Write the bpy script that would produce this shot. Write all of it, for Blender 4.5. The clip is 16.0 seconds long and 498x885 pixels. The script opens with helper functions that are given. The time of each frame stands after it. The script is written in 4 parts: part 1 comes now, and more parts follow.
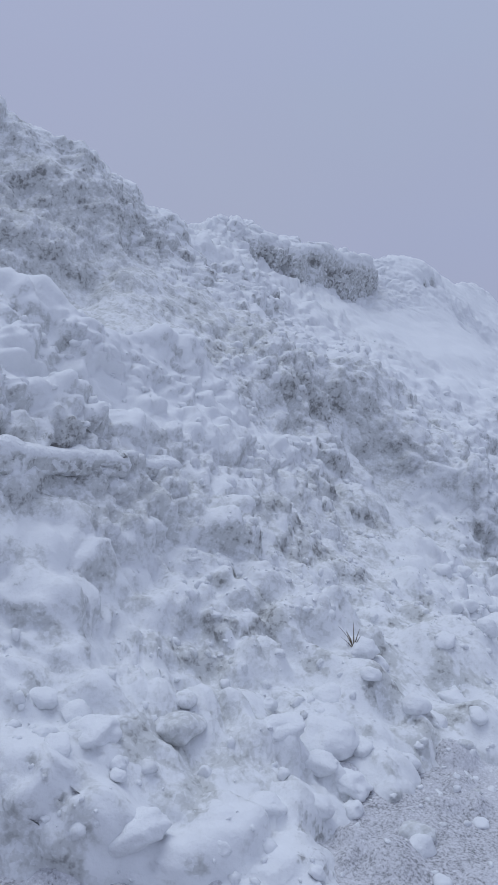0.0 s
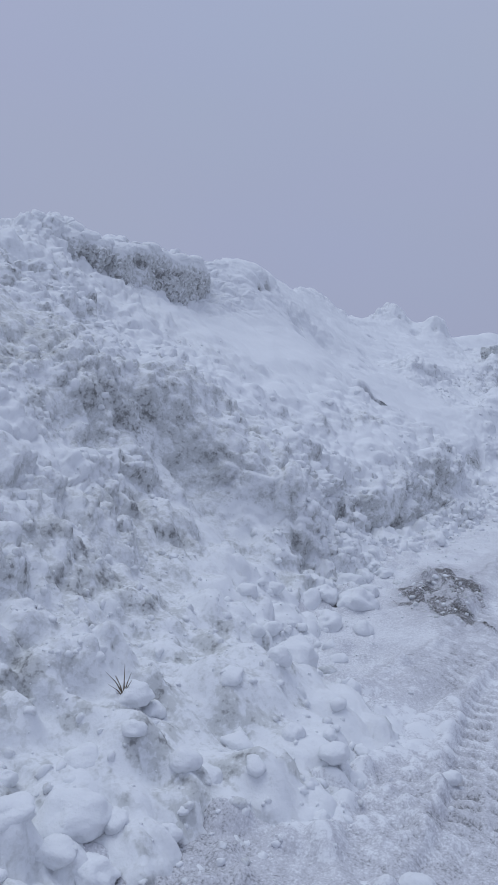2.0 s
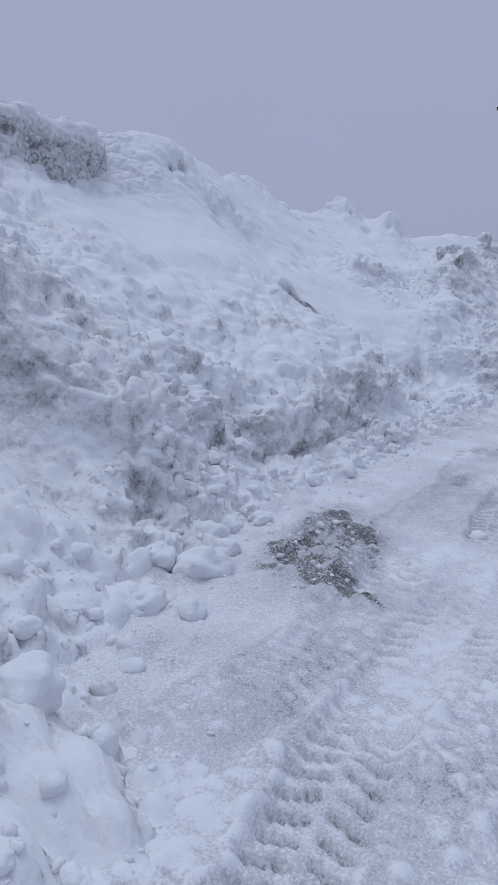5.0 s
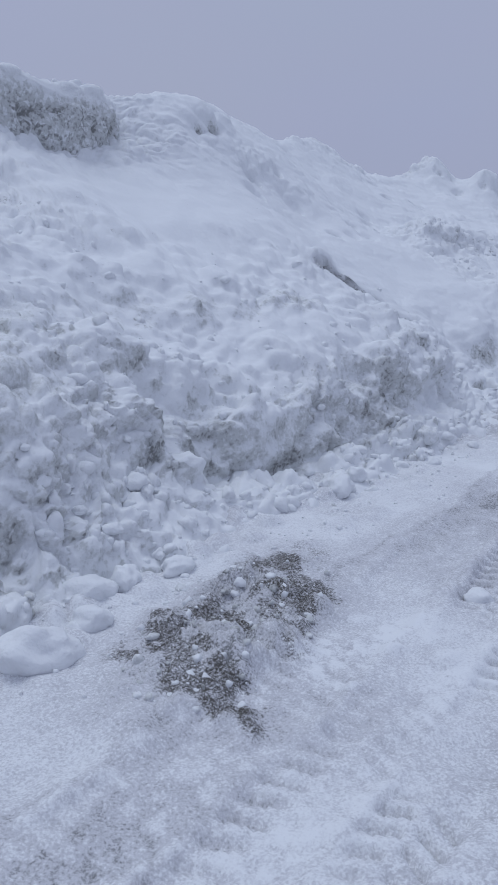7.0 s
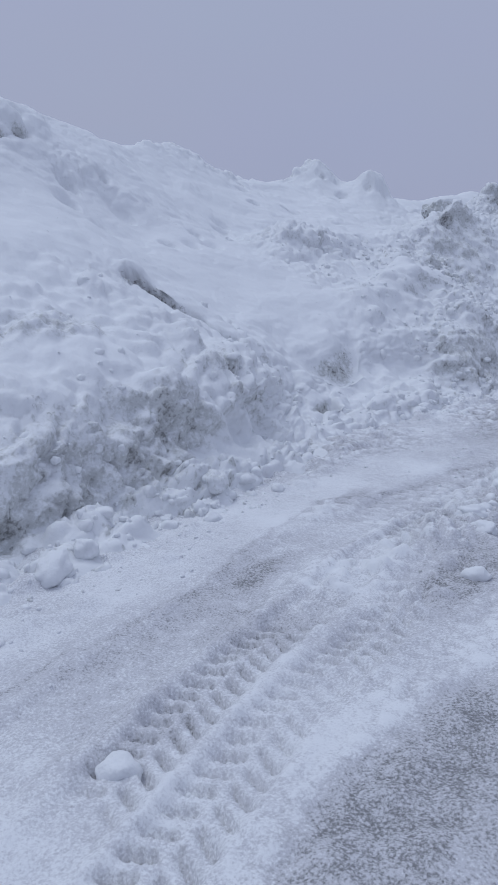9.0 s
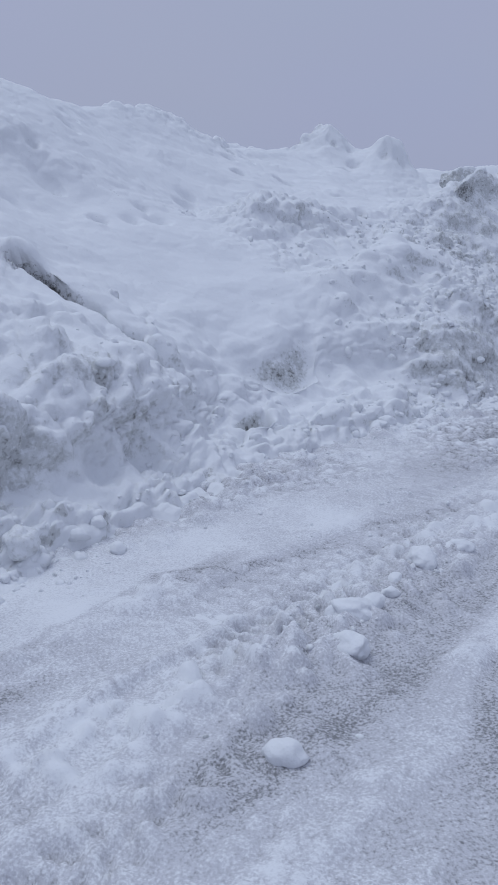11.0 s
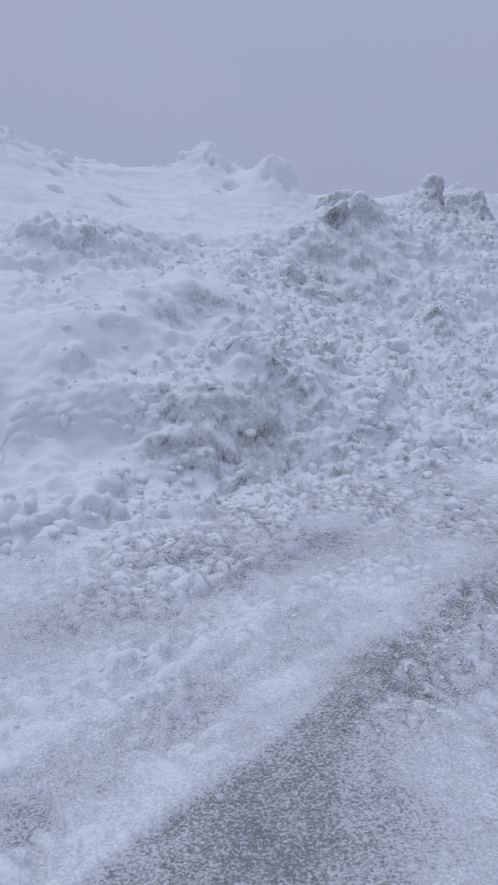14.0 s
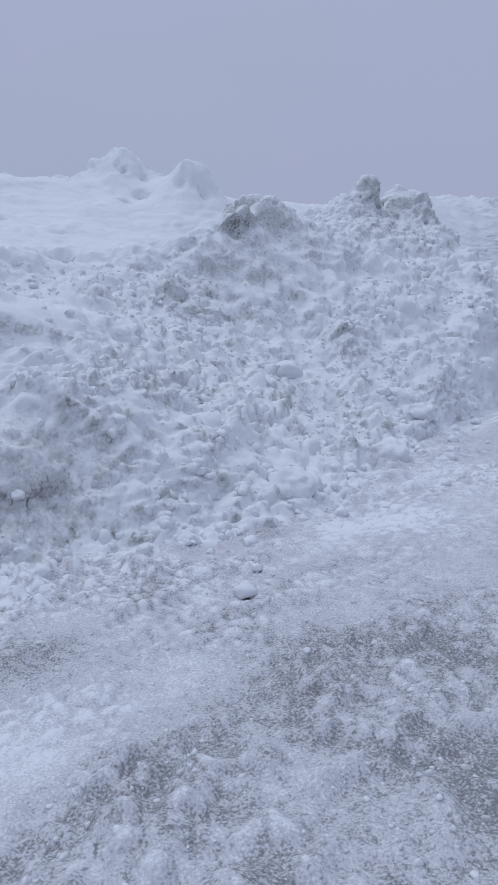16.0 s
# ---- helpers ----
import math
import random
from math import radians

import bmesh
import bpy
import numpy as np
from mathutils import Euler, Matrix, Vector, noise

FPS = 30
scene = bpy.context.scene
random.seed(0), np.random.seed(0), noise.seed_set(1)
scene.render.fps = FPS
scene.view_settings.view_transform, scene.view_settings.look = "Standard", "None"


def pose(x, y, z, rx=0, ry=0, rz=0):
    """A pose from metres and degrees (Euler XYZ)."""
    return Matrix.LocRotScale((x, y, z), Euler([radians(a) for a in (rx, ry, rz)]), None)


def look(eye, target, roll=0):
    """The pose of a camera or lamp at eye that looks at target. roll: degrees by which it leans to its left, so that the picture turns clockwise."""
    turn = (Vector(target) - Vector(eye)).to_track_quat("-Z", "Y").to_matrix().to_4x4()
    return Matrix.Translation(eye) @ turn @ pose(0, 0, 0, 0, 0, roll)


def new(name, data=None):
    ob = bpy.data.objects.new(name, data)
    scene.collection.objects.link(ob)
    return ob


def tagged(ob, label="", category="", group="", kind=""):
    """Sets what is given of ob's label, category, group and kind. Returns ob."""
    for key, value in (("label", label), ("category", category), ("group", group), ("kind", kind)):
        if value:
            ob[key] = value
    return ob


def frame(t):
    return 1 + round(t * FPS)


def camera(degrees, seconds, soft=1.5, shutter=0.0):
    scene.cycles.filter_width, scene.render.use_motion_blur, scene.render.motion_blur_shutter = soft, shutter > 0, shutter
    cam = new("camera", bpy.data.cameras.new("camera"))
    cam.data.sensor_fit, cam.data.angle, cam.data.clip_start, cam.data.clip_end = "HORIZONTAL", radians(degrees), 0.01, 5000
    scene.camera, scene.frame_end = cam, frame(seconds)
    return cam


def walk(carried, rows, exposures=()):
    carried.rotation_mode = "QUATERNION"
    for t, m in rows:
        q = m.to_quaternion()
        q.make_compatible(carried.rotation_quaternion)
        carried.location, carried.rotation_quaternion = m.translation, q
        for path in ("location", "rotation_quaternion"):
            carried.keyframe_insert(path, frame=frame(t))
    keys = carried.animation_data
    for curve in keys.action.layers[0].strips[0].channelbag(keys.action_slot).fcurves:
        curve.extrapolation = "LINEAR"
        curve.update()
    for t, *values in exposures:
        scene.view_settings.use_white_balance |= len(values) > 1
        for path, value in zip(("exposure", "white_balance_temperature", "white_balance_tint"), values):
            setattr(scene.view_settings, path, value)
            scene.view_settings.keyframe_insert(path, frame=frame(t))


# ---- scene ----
cam = camera(36.4, 16.0, soft=1.5)
METRES, EYE, TILT, LEAN, TURN = 12.931, 1.6, 0.0, 0.0, -1.9
ROWS = [
    (0.0, 0.0, 0.0, 0.0, 0.41, -6.04, -3.91),
    (0.5, 0.0128, 0.0074, 0.0012, -0.77, -5.52, -3.52),
    (1.0, 0.0253, 0.0123, 0.0012, -2.27, -5.26, -3.19),
    (1.5, 0.0302, 0.0226, 0.0011, -6.38, -4.95, -3.2),
    (2.0, 0.0363, 0.0326, 0.0021, -10.05, -4.96, -3.38),
    (2.5, 0.0509, 0.0367, 0.0029, -11.91, -5.27, -3.67),
    (3.0, 0.0631, 0.0424, 0.0015, -12.72, -6.15, -3.89),
    (3.5, 0.0702, 0.0616, -0.0028, -13.12, -7.22, -4.07),
    (4.0, 0.0862, 0.0837, -0.0052, -15.08, -9.53, -3.67),
    (6.5, 0.1956, 0.2047, -0.0041, -4.51, -13.12, -1.92),
    (7.0, 0.2261, 0.2215, -0.0051, -3.3, -13.56, -1.12),
    (7.5, 0.2527, 0.2413, -0.0068, -5.24, -13.27, 0.39),
    (8.0, 0.2819, 0.2616, -0.0058, -7.82, -12.37, 1.19),
    (8.5, 0.3132, 0.2806, -0.0059, -8.03, -12.25, 1.38),
    (9.0, 0.3412, 0.3068, -0.0076, -7.46, -12.47, 1.7),
    (11.5, 0.4764, 0.4331, -0.0077, -2.05, -14.07, 1.3),
    (12.0, 0.5082, 0.4543, -0.0078, -1.28, -13.83, 0.89),
    (12.5, 0.5362, 0.4781, -0.0074, -0.83, -13.47, 0.5),
    (13.0, 0.5663, 0.5026, -0.0056, -0.9, -12.86, 0.32),
    (13.5, 0.5986, 0.5227, -0.0043, -1.1, -12.4, 0.35),
    (14.0, 0.6287, 0.5491, -0.0046, -3.27, -12.06, 0.58),
    (14.5, 0.6618, 0.5678, -0.0049, -4.39, -10.96, 0.86),
    (15.0, 0.6909, 0.5917, -0.0061, -4.65, -11.25, 1.44),
    (15.5, 0.7202, 0.6163, -0.0055, -4.09, -11.58, 2.09),
    (16.0, 0.7513, 0.6367, -0.0029, -2.32, -11.19, 2.05),
]
walk(cam, [(t, pose(0, 0, EYE, TILT, LEAN, TURN) @ pose(METRES * x, METRES * y, METRES * z, 90 + pitch, roll, yaw)) for t, x, y, z, yaw, pitch, roll in ROWS], exposures=[(0.0, 0.08), (3.0, 0.0), (9.0, 0.0), (12.5, 0.0), (16.0, 0.09)])

# ---- world, light ----
world = bpy.data.worlds.new("overcast_sky")
scene.world = world
world.use_nodes = True
wn, wl = world.node_tree.nodes, world.node_tree.links
wn.clear()
w_out = wn.new("ShaderNodeOutputWorld")
w_bg = wn.new("ShaderNodeBackground")
w_co = wn.new("ShaderNodeTexCoord")
w_sep = wn.new("ShaderNodeSeparateXYZ")
w_ramp = wn.new("ShaderNodeValToRGB")
w_noise = wn.new("ShaderNodeTexNoise")
w_mix = wn.new("ShaderNodeMix")
w_map = wn.new("ShaderNodeMapping")
w_map.inputs["Scale"].default_value = (1.0, 1.0, 2.2)
w_noise.inputs["Scale"].default_value = 1.6
w_noise.inputs["Detail"].default_value = 3.0
w_mix.data_type, w_mix.blend_type = "RGBA", "MULTIPLY"
w_mix.inputs[0].default_value = 0.09
ramp = w_ramp.color_ramp
ramp.elements[0].position, ramp.elements[0].color = 0.0, (0.318, 0.352, 0.505, 1)
ramp.elements[1].position, ramp.elements[1].color = 1.0, (0.52, 0.60, 0.82, 1)
e = ramp.elements.new(0.16)
e.color = (0.338, 0.376, 0.53, 1)
e = ramp.elements.new(0.42)
e.color = (0.36, 0.41, 0.57, 1)
w_sky = wn.new("ShaderNodeTexSky")
w_sky.sky_type, w_sky.sun_disc = "NISHITA", False
w_sky.sun_elevation, w_sky.sun_rotation = radians(67), radians(-39)
w_add = wn.new("ShaderNodeMix")
w_add.data_type, w_add.blend_type = "RGBA", "ADD"
w_add.inputs[0].default_value = 0.004
wl.new(w_co.outputs["Generated"], w_sep.inputs[0])
wl.new(w_sep.outputs["Z"], w_ramp.inputs[0])
wl.new(w_co.outputs["Generated"], w_map.inputs[0])
wl.new(w_map.outputs[0], w_noise.inputs["Vector"])
wl.new(w_ramp.outputs[0], w_mix.inputs[6])
wl.new(w_noise.outputs["Color"], w_mix.inputs[7])
wl.new(w_mix.outputs[2], w_add.inputs[6])
wl.new(w_sky.outputs[0], w_add.inputs[7])
wl.new(w_add.outputs[2], w_bg.inputs[0])
w_bg.inputs[1].default_value = 1.0
wl.new(w_bg.outputs[0], w_out.inputs[0])

sun = new("sun", bpy.data.lights.new("sun", "SUN"))
sun.data.energy, sun.data.angle, sun.data.color = 0.8, radians(35), (0.88, 0.95, 1.0)
sun.matrix_world = look((-8, 10, 30), (0, 0, 0))

# ---- materials ----


def shader(name):
    m = bpy.data.materials.new(name)
    m.use_nodes = True
    nt = m.node_tree
    return m, nt.nodes, nt.links, nt.nodes["Principled BSDF"]


def noise_tex(nodes, links, vec, scale, detail=4.0, rough=0.6):
    n = nodes.new("ShaderNodeTexNoise")
    n.inputs["Scale"].default_value, n.inputs["Detail"].default_value, n.inputs["Roughness"].default_value = scale, detail, rough
    links.new(vec, n.inputs["Vector"])
    return n.outputs["Fac"]


def math_node(nodes, links, op, a, b=0.0, clamp=False):
    n = nodes.new("ShaderNodeMath")
    n.operation, n.use_clamp = op, clamp
    for i, val in enumerate((a, b)):
        if isinstance(val, (int, float)):
            n.inputs[i].default_value = val
        else:
            links.new(val, n.inputs[i])
    return n.outputs[0]


def range_node(nodes, links, val, a, b, c=0.0, d=1.0):
    n = nodes.new("ShaderNodeMapRange")
    n.interpolation_type = "SMOOTHSTEP"
    for i, x in enumerate((a, b, c, d)):
        n.inputs[i + 1].default_value = x
    links.new(val, n.inputs[0])
    return n.outputs[0]


def mix_colour(nodes, links, fac, a, b):
    n = nodes.new("ShaderNodeMix")
    n.data_type = "RGBA"
    links.new(fac, n.inputs[0])
    for i, val in ((6, a), (7, b)):
        if isinstance(val, tuple):
            n.inputs[i].default_value = (*val, 1)
        else:
            links.new(val, n.inputs[i])
    return n.outputs[2]


# the last is soil, also used for shade painted into the bank's recesses
FRESH, OLD, GRIT, SOIL_SHADE = (0.755, 0.77, 0.79), (0.57, 0.582, 0.582), (0.235, 0.235, 0.232), (0.07, 0.064, 0.058)


def snow_material(name, dirt_from=None, base_dirt=0.0, soil_shade_from=None, grain=64.0, speckle=1.0, relief=0.008, old=None, grit=None, flake=42.0, flakes=0.45, patches=1.15, grains=27.0, sharp=(0.53, 0.65)):
    """Fresh snow over old ploughed snow with road grit in it; the vertex layer dirt says how grey the surface is, from
    grit and from shade painted into recesses.
    """
    m, nodes, links, bsdf = shader(name)
    co = nodes.new("ShaderNodeNewGeometry").outputs["Position"]
    fine = noise_tex(nodes, links, co, grain, 2.0, 0.6)
    mid = noise_tex(nodes, links, co, 12.0, 4.0, 0.65)
    broad = noise_tex(nodes, links, co, 1.9, 3.0, 0.55)
    if dirt_from:
        a = nodes.new("ShaderNodeAttribute")
        a.attribute_name = dirt_from
        dirt = a.outputs["Fac"]
    else:
        r = nodes.new("ShaderNodeObjectInfo").outputs["Random"]
        dirt = math_node(nodes, links, "ADD", math_node(nodes, links, "MULTIPLY", r, 0.25), base_dirt)

    def swing(val, k):
        return math_node(nodes, links, "MULTIPLY", math_node(nodes, links, "SUBTRACT", val, 0.5), k)

    cells = nodes.new("ShaderNodeTexVoronoi")
    cells.inputs["Scale"].default_value = flake
    links.new(co, cells.inputs["Vector"])
    tint = nodes.new("ShaderNodeSeparateColor")
    links.new(cells.outputs["Color"], tint.inputs[0])
    crisp = noise_tex(nodes, links, co, grains, 2.5, 0.6)
    speck = math_node(nodes, links, "ADD", math_node(nodes, links, "ADD", swing(fine, speckle), swing(mid, patches)), swing(broad, 0.9))
    speck = math_node(nodes, links, "ADD", speck, math_node(nodes, links, "ADD", swing(tint.outputs[0], flakes), swing(crisp, 1.3)))
    mottle = math_node(nodes, links, "ADD", math_node(nodes, links, "MULTIPLY", math_node(nodes, links, "ADD", dirt, 0.1, True), 0.85), 0.2)
    amount = math_node(nodes, links, "ADD", math_node(nodes, links, "MULTIPLY", speck, mottle), dirt)
    c = mix_colour(nodes, links, range_node(nodes, links, amount, 0.12, 0.72), FRESH, old or OLD)
    c = mix_colour(nodes, links, range_node(nodes, links, amount, 0.78, 1.75), c, grit or GRIT)
    dots = range_node(nodes, links, math_node(nodes, links, "ADD", math_node(nodes, links, "MULTIPLY", crisp, 0.75), math_node(nodes, links, "MULTIPLY", mid, 0.25)), *sharp)
    dots = math_node(nodes, links, "MULTIPLY", dots, math_node(nodes, links, "MULTIPLY", math_node(nodes, links, "SUBTRACT", dirt, 0.2, True), 1.0, True))
    c = mix_colour(nodes, links, dots, c, grit or GRIT)
    if soil_shade_from:
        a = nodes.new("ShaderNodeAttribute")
        a.attribute_name = soil_shade_from
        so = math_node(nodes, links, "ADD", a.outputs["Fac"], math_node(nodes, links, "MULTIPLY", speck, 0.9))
        c = mix_colour(nodes, links, range_node(nodes, links, so, 0.4, 1.4), c, SOIL_SHADE)
    links.new(c, bsdf.inputs["Base Color"])
    bsdf.inputs["Roughness"].default_value = 0.75
    bsdf.inputs["Specular IOR Level"].default_value = 0.25
    bump = nodes.new("ShaderNodeBump")
    bump.inputs["Strength"].default_value, bump.inputs["Distance"].default_value = 0.8, relief
    links.new(math_node(nodes, links, "ADD", math_node(nodes, links, "ADD", math_node(nodes, links, "MULTIPLY", fine, 0.25), mid), math_node(nodes, links, "MULTIPLY", crisp, 0.7)), bump.inputs["Height"])
    links.new(bump.outputs[0], bsdf.inputs["Normal"])
    return m


def plain_material(name, colour, rough, metal=0.0, grain=60.0):
    m, nodes, links, bsdf = shader(name)
    co = nodes.new("ShaderNodeTexCoord").outputs["Object"]
    n = noise_tex(nodes, links, co, grain)
    c = mix_colour(nodes, links, n, tuple(x * 0.75 for x in colour), tuple(min(1, x * 1.25) for x in colour))
    links.new(c, bsdf.inputs["Base Color"])
    bsdf.inputs["Roughness"].default_value, bsdf.inputs["Metallic"].default_value = rough, metal
    return m


SNOW_BANK = snow_material("bank_snow", "dirt", soil_shade_from="soil_shade")
SNOW_GROUND = snow_material("ground_snow", "dirt", soil_shade_from="soil_shade", grain=150.0, speckle=0.9, relief=0.004, flake=120.0, flakes=0.5, patches=0.55, grains=95.0, sharp=(0.42, 0.8), old=(0.57, 0.572, 0.605), grit=(0.2, 0.202, 0.21))
SNOW_CLOD = snow_material("clod_snow", base_dirt=-0.16, relief=0.012)
SNOW_CRUMB = snow_material("crumb_snow", "dirt")
SNOW_BLOCK = snow_material("block_snow", "dirt", grain=34.0, speckle=1.0, relief=0.03, flake=24.0, flakes=1.1)
SNOW_CLOD_DIRTY = snow_material("dirty_clod_snow", base_dirt=0.25)
BLACK_PAINT = plain_material("black_paint", (0.018, 0.018, 0.02), 0.5)
LAMP_LENS = plain_material("lamp_lens", (0.35, 0.36, 0.37), 0.25)

# ---- noise on arrays ----


def hash01(ix, iy, iz, seed):
    h = (ix.astype(np.int64) * 73856093) ^ (iy.astype(np.int64) * 19349663) ^ (iz.astype(np.int64) * 83492791) ^ (seed * 2654435761)
    h = (h ^ (h >> 13)) * 1274126177 & 0x7FFFFFFF
    h = (h ^ (h >> 15)) * 668265263 & 0x7FFFFFFF
    return ((h ^ (h >> 11)) & 0xFFFFF) / 1048576.0


def value_noise(p, scale, seed):
    """Smooth noise from -1 to 1 at points p, one cell in every 1/scale metres."""
    q = p * scale
    i = np.floor(q)
    f = q - i
    f = f * f * f * (f * (f * 6 - 15) + 10)
    out = 0
    for dx in (0, 1):
        for dy in (0, 1):
            for dz in (0, 1):
                w = (f[:, 0] if dx else 1 - f[:, 0]) * (f[:, 1] if dy else 1 - f[:, 1]) * (f[:, 2] if dz else 1 - f[:, 2])
                out = out + w * hash01(i[:, 0] + dx, i[:, 1] + dy, i[:, 2] + dz, seed)
    return out * 2 - 1


def fbm(p, scale, octaves, seed, gain=0.5):
    out, amp = 0, 1.0
    for k in range(octaves):
        out = out + amp * value_noise(p + 7.3 * k, scale * 2.03 ** k, seed + k)
        amp *= gain
    return out


def lumps(p, scale, seed, share=0.7):
    """Height of clods frozen into a surface: half balls of mixed size, one in most cells. In metres."""
    q = p * scale
    i = np.floor(q)
    out = np.zeros(len(p))
    for dx in (-1, 0, 1):
        for dy in (-1, 0, 1):
            for dz in (-1, 0, 1):
                c = i + np.array((dx, dy, dz))
                a = [hash01(c[:, 0], c[:, 1], c[:, 2], seed + k) for k in range(4)]
                d2 = (q[:, 0] - c[:, 0] - a[0]) ** 2 + (q[:, 1] - c[:, 1] - a[1]) ** 2 + (q[:, 2] - c[:, 2] - a[2]) ** 2
                r = np.where(a[3] < share, 0.25 + 0.4 * a[3] / share, 0)
                out = np.maximum(out, np.sqrt(np.maximum(r * r - d2, 0)))
    return out / scale


def cobbles(p, scale, seed, joint=0.45):
    """Rubble packed side by side: 1 on the rounded back of each piece, falling to 0 in the joints between them."""
    q = p * scale
    i = np.floor(q)
    f1, f2 = np.full(len(p), 9.0), np.full(len(p), 9.0)
    for dx in (-1, 0, 1):
        for dy in (-1, 0, 1):
            for dz in (-1, 0, 1):
                c = i + np.array((dx, dy, dz))
                d = sum((q[:, k] - c[:, k] - hash01(c[:, 0], c[:, 1], c[:, 2], seed + k)) ** 2 for k in range(3))
                f2 = np.minimum(f2, np.maximum(f1, d))
                f1 = np.minimum(f1, d)
    t = np.clip((np.sqrt(f2) - np.sqrt(f1)) / joint, 0, 1)
    return 1 - (1 - t) ** 2


def ramp01(x, a, b):
    t = np.clip((x - a) / (b - a), 0, 1)
    return t * t * (3 - 2 * t)


def blob(u, v, cu, cv, ru, rv, edge=0.5):
    """1 inside an oval of the plan, falling to 0 over its rim."""
    d = np.sqrt(((u - cu) / ru) ** 2 + ((v - cv) / rv) ** 2)
    return 1 - ramp01(d, 1 - edge, 1 + edge)


R2 = math.sqrt(0.5)


def to_world(u, v):
    """From the bank's own axes (u along its foot, v into it) to the world."""
    return (u - v) * R2, (u + v) * R2


def sheet(name, verts, nu, nv, material, layers):
    """A mesh of nu x nv corners, with named float layers on its corners."""
    me = bpy.data.meshes.new(name)
    n = (nu - 1) * (nv - 1)
    k = (np.arange(nu - 1)[:, None] * nv + np.arange(nv - 1)[None, :]).ravel()
    quads = np.stack([k, k + nv, k + nv + 1, k + 1], 1).astype(np.int32)
    me.vertices.add(nu * nv)
    me.vertices.foreach_set("co", verts.astype(np.float32).ravel())
    me.loops.add(n * 4)
    me.loops.foreach_set("vertex_index", quads.ravel())
    me.polygons.add(n)
    me.polygons.foreach_set("loop_start", np.arange(0, n * 4, 4, dtype=np.int32))
    me.polygons.foreach_set("use_smooth", np.ones(n, dtype=bool))
    me.update(calc_edges=True)
    for key, val in layers.items():
        me.attributes.new(key, "FLOAT", "POINT").data.foreach_set("value", val.astype(np.float32))
    me.materials.append(material)
    return new(name, me)


# ---- the bank of ploughed snow ----
SECTIONS = []


def section(u, foot, *nodes):
    """One cross-section of the bank: toe, ledge base, ledge top, bench, mid slope, upper slope, brow, crest; then it falls away behind."""
    v, z = nodes[-1]
    SECTIONS.append((u, [(foot - 0.25, -0.16), (foot, -0.02), *nodes, (v + 0.9, z - 0.12), (v + 2.6, z - 1.3), (v + 6.0, -0.3)]))


section(-5.0, 2.4, (2.7, .2), (3.0, .45), (3.3, .75), (3.8, 1.3), (4.3, 1.8), (5.4, 2.2), (6.1, 3.2), (6.8, 3.7))
section(0.75, 2.3, (2.55, .25), (2.85, .55), (3.1, 1.1), (3.5, 1.55), (3.95, 1.95), (5.1, 2.2), (6.0, 3.3), (6.6, 3.85))
section(1.35, 1.75, (2.25, .25), (2.85, .55), (3.1, 1.1), (3.5, 1.55), (3.95, 1.95), (5.1, 2.2), (6.0, 3.3), (6.6, 3.85))
section(1.72, 1.2, (1.75, .2), (2.5, .5), (3.1, 1.05), (3.5, 1.5), (4.0, 1.87), (5.12, 2.15), (6.02, 3.28), (6.62, 3.85))
section(2.1, 1.4, (2.2, .3), (2.7, .52), (3.1, 1.0), (3.55, 1.45), (4.0, 1.8), (5.15, 2.1), (6.05, 3.25), (6.65, 3.84))
section(3.2, 1.0, (2.1, .26), (2.6, .5), (3.1, .9), (3.7, 1.35), (4.05, 1.65), (5.2, 2.0), (6.1, 3.2), (6.7, 3.82))
section(3.7, 0.95, (2.1, .25), (2.8, .55), (3.3, .92), (3.8, 1.36), (4.25, 1.72), (5.3, 2.2), (6.0, 3.15), (6.6, 3.65))
section(4.15, 1.65, (2.3, .22), (3.2, .6), (3.6, .95), (4.0, 1.35), (4.6, 1.8), (5.5, 2.45), (5.9, 3.05), (6.4, 3.45))
section(5.3, 2.2, (2.6, .25), (3.4, .65), (3.75, 1.0), (4.2, 1.6), (5.0, 2.1), (5.7, 2.5), (6.2, 2.9), (6.7, 3.25))
section(6.1, 2.35, (2.6, .2), (2.72, .32), (2.85, .62), (3.5, 1.13), (4.3, 1.62), (5.3, 2.1), (6.1, 2.7), (7.0, 3.15))
section(6.9, 2.3, (2.7, .3), (3.0, .5), (3.2, .8), (3.55, 1.05), (4.4, 1.55), (5.4, 1.97), (6.6, 2.85), (7.6, 3.5))
section(7.7, 2.35, (2.65, .12), (2.98, .1), (3.06, .42), (3.45, .8), (4.3, 1.4), (5.6, 2.0), (7.2, 2.95), (7.8, 3.62))
section(8.6, 2.3, (2.6, .12), (2.85, .14), (2.95, .5), (3.5, .86), (4.2, 1.3), (6.8, 2.62), (7.5, 3.0), (7.9, 3.6))
section(9.5, 2.35, (2.6, .12), (2.82, .2), (3.0, .6), (3.7, 1.17), (4.4, 1.4), (6.9, 2.58), (7.4, 3.0), (7.9, 3.55))
section(10.5, 2.45, (2.7, .15), (2.95, .25), (3.0, .55), (3.7, 1.1), (4.7, 1.6), (6.8, 2.62), (7.3, 3.1), (7.8, 3.6))
section(11.3, 2.5, (2.85, .2), (3.05, .3), (3.15, .6), (3.9, 1.0), (4.9, 1.6), (6.3, 2.5), (7.1, 3.2), (7.6, 3.6))
section(12.2, 2.7, (3.0, .2), (3.35, .25), (3.5, .45), (4.1, .85), (5.0, 1.4), (6.2, 2.3), (7.1, 3.2), (7.7, 3.65))
section(13.6, 2.4, (2.85, .28), (3.35, .4), (3.5, .65), (4.0, 1.05), (5.0, 1.55), (6.3, 2.25), (7.4, 3.25), (8.1, 3.62))
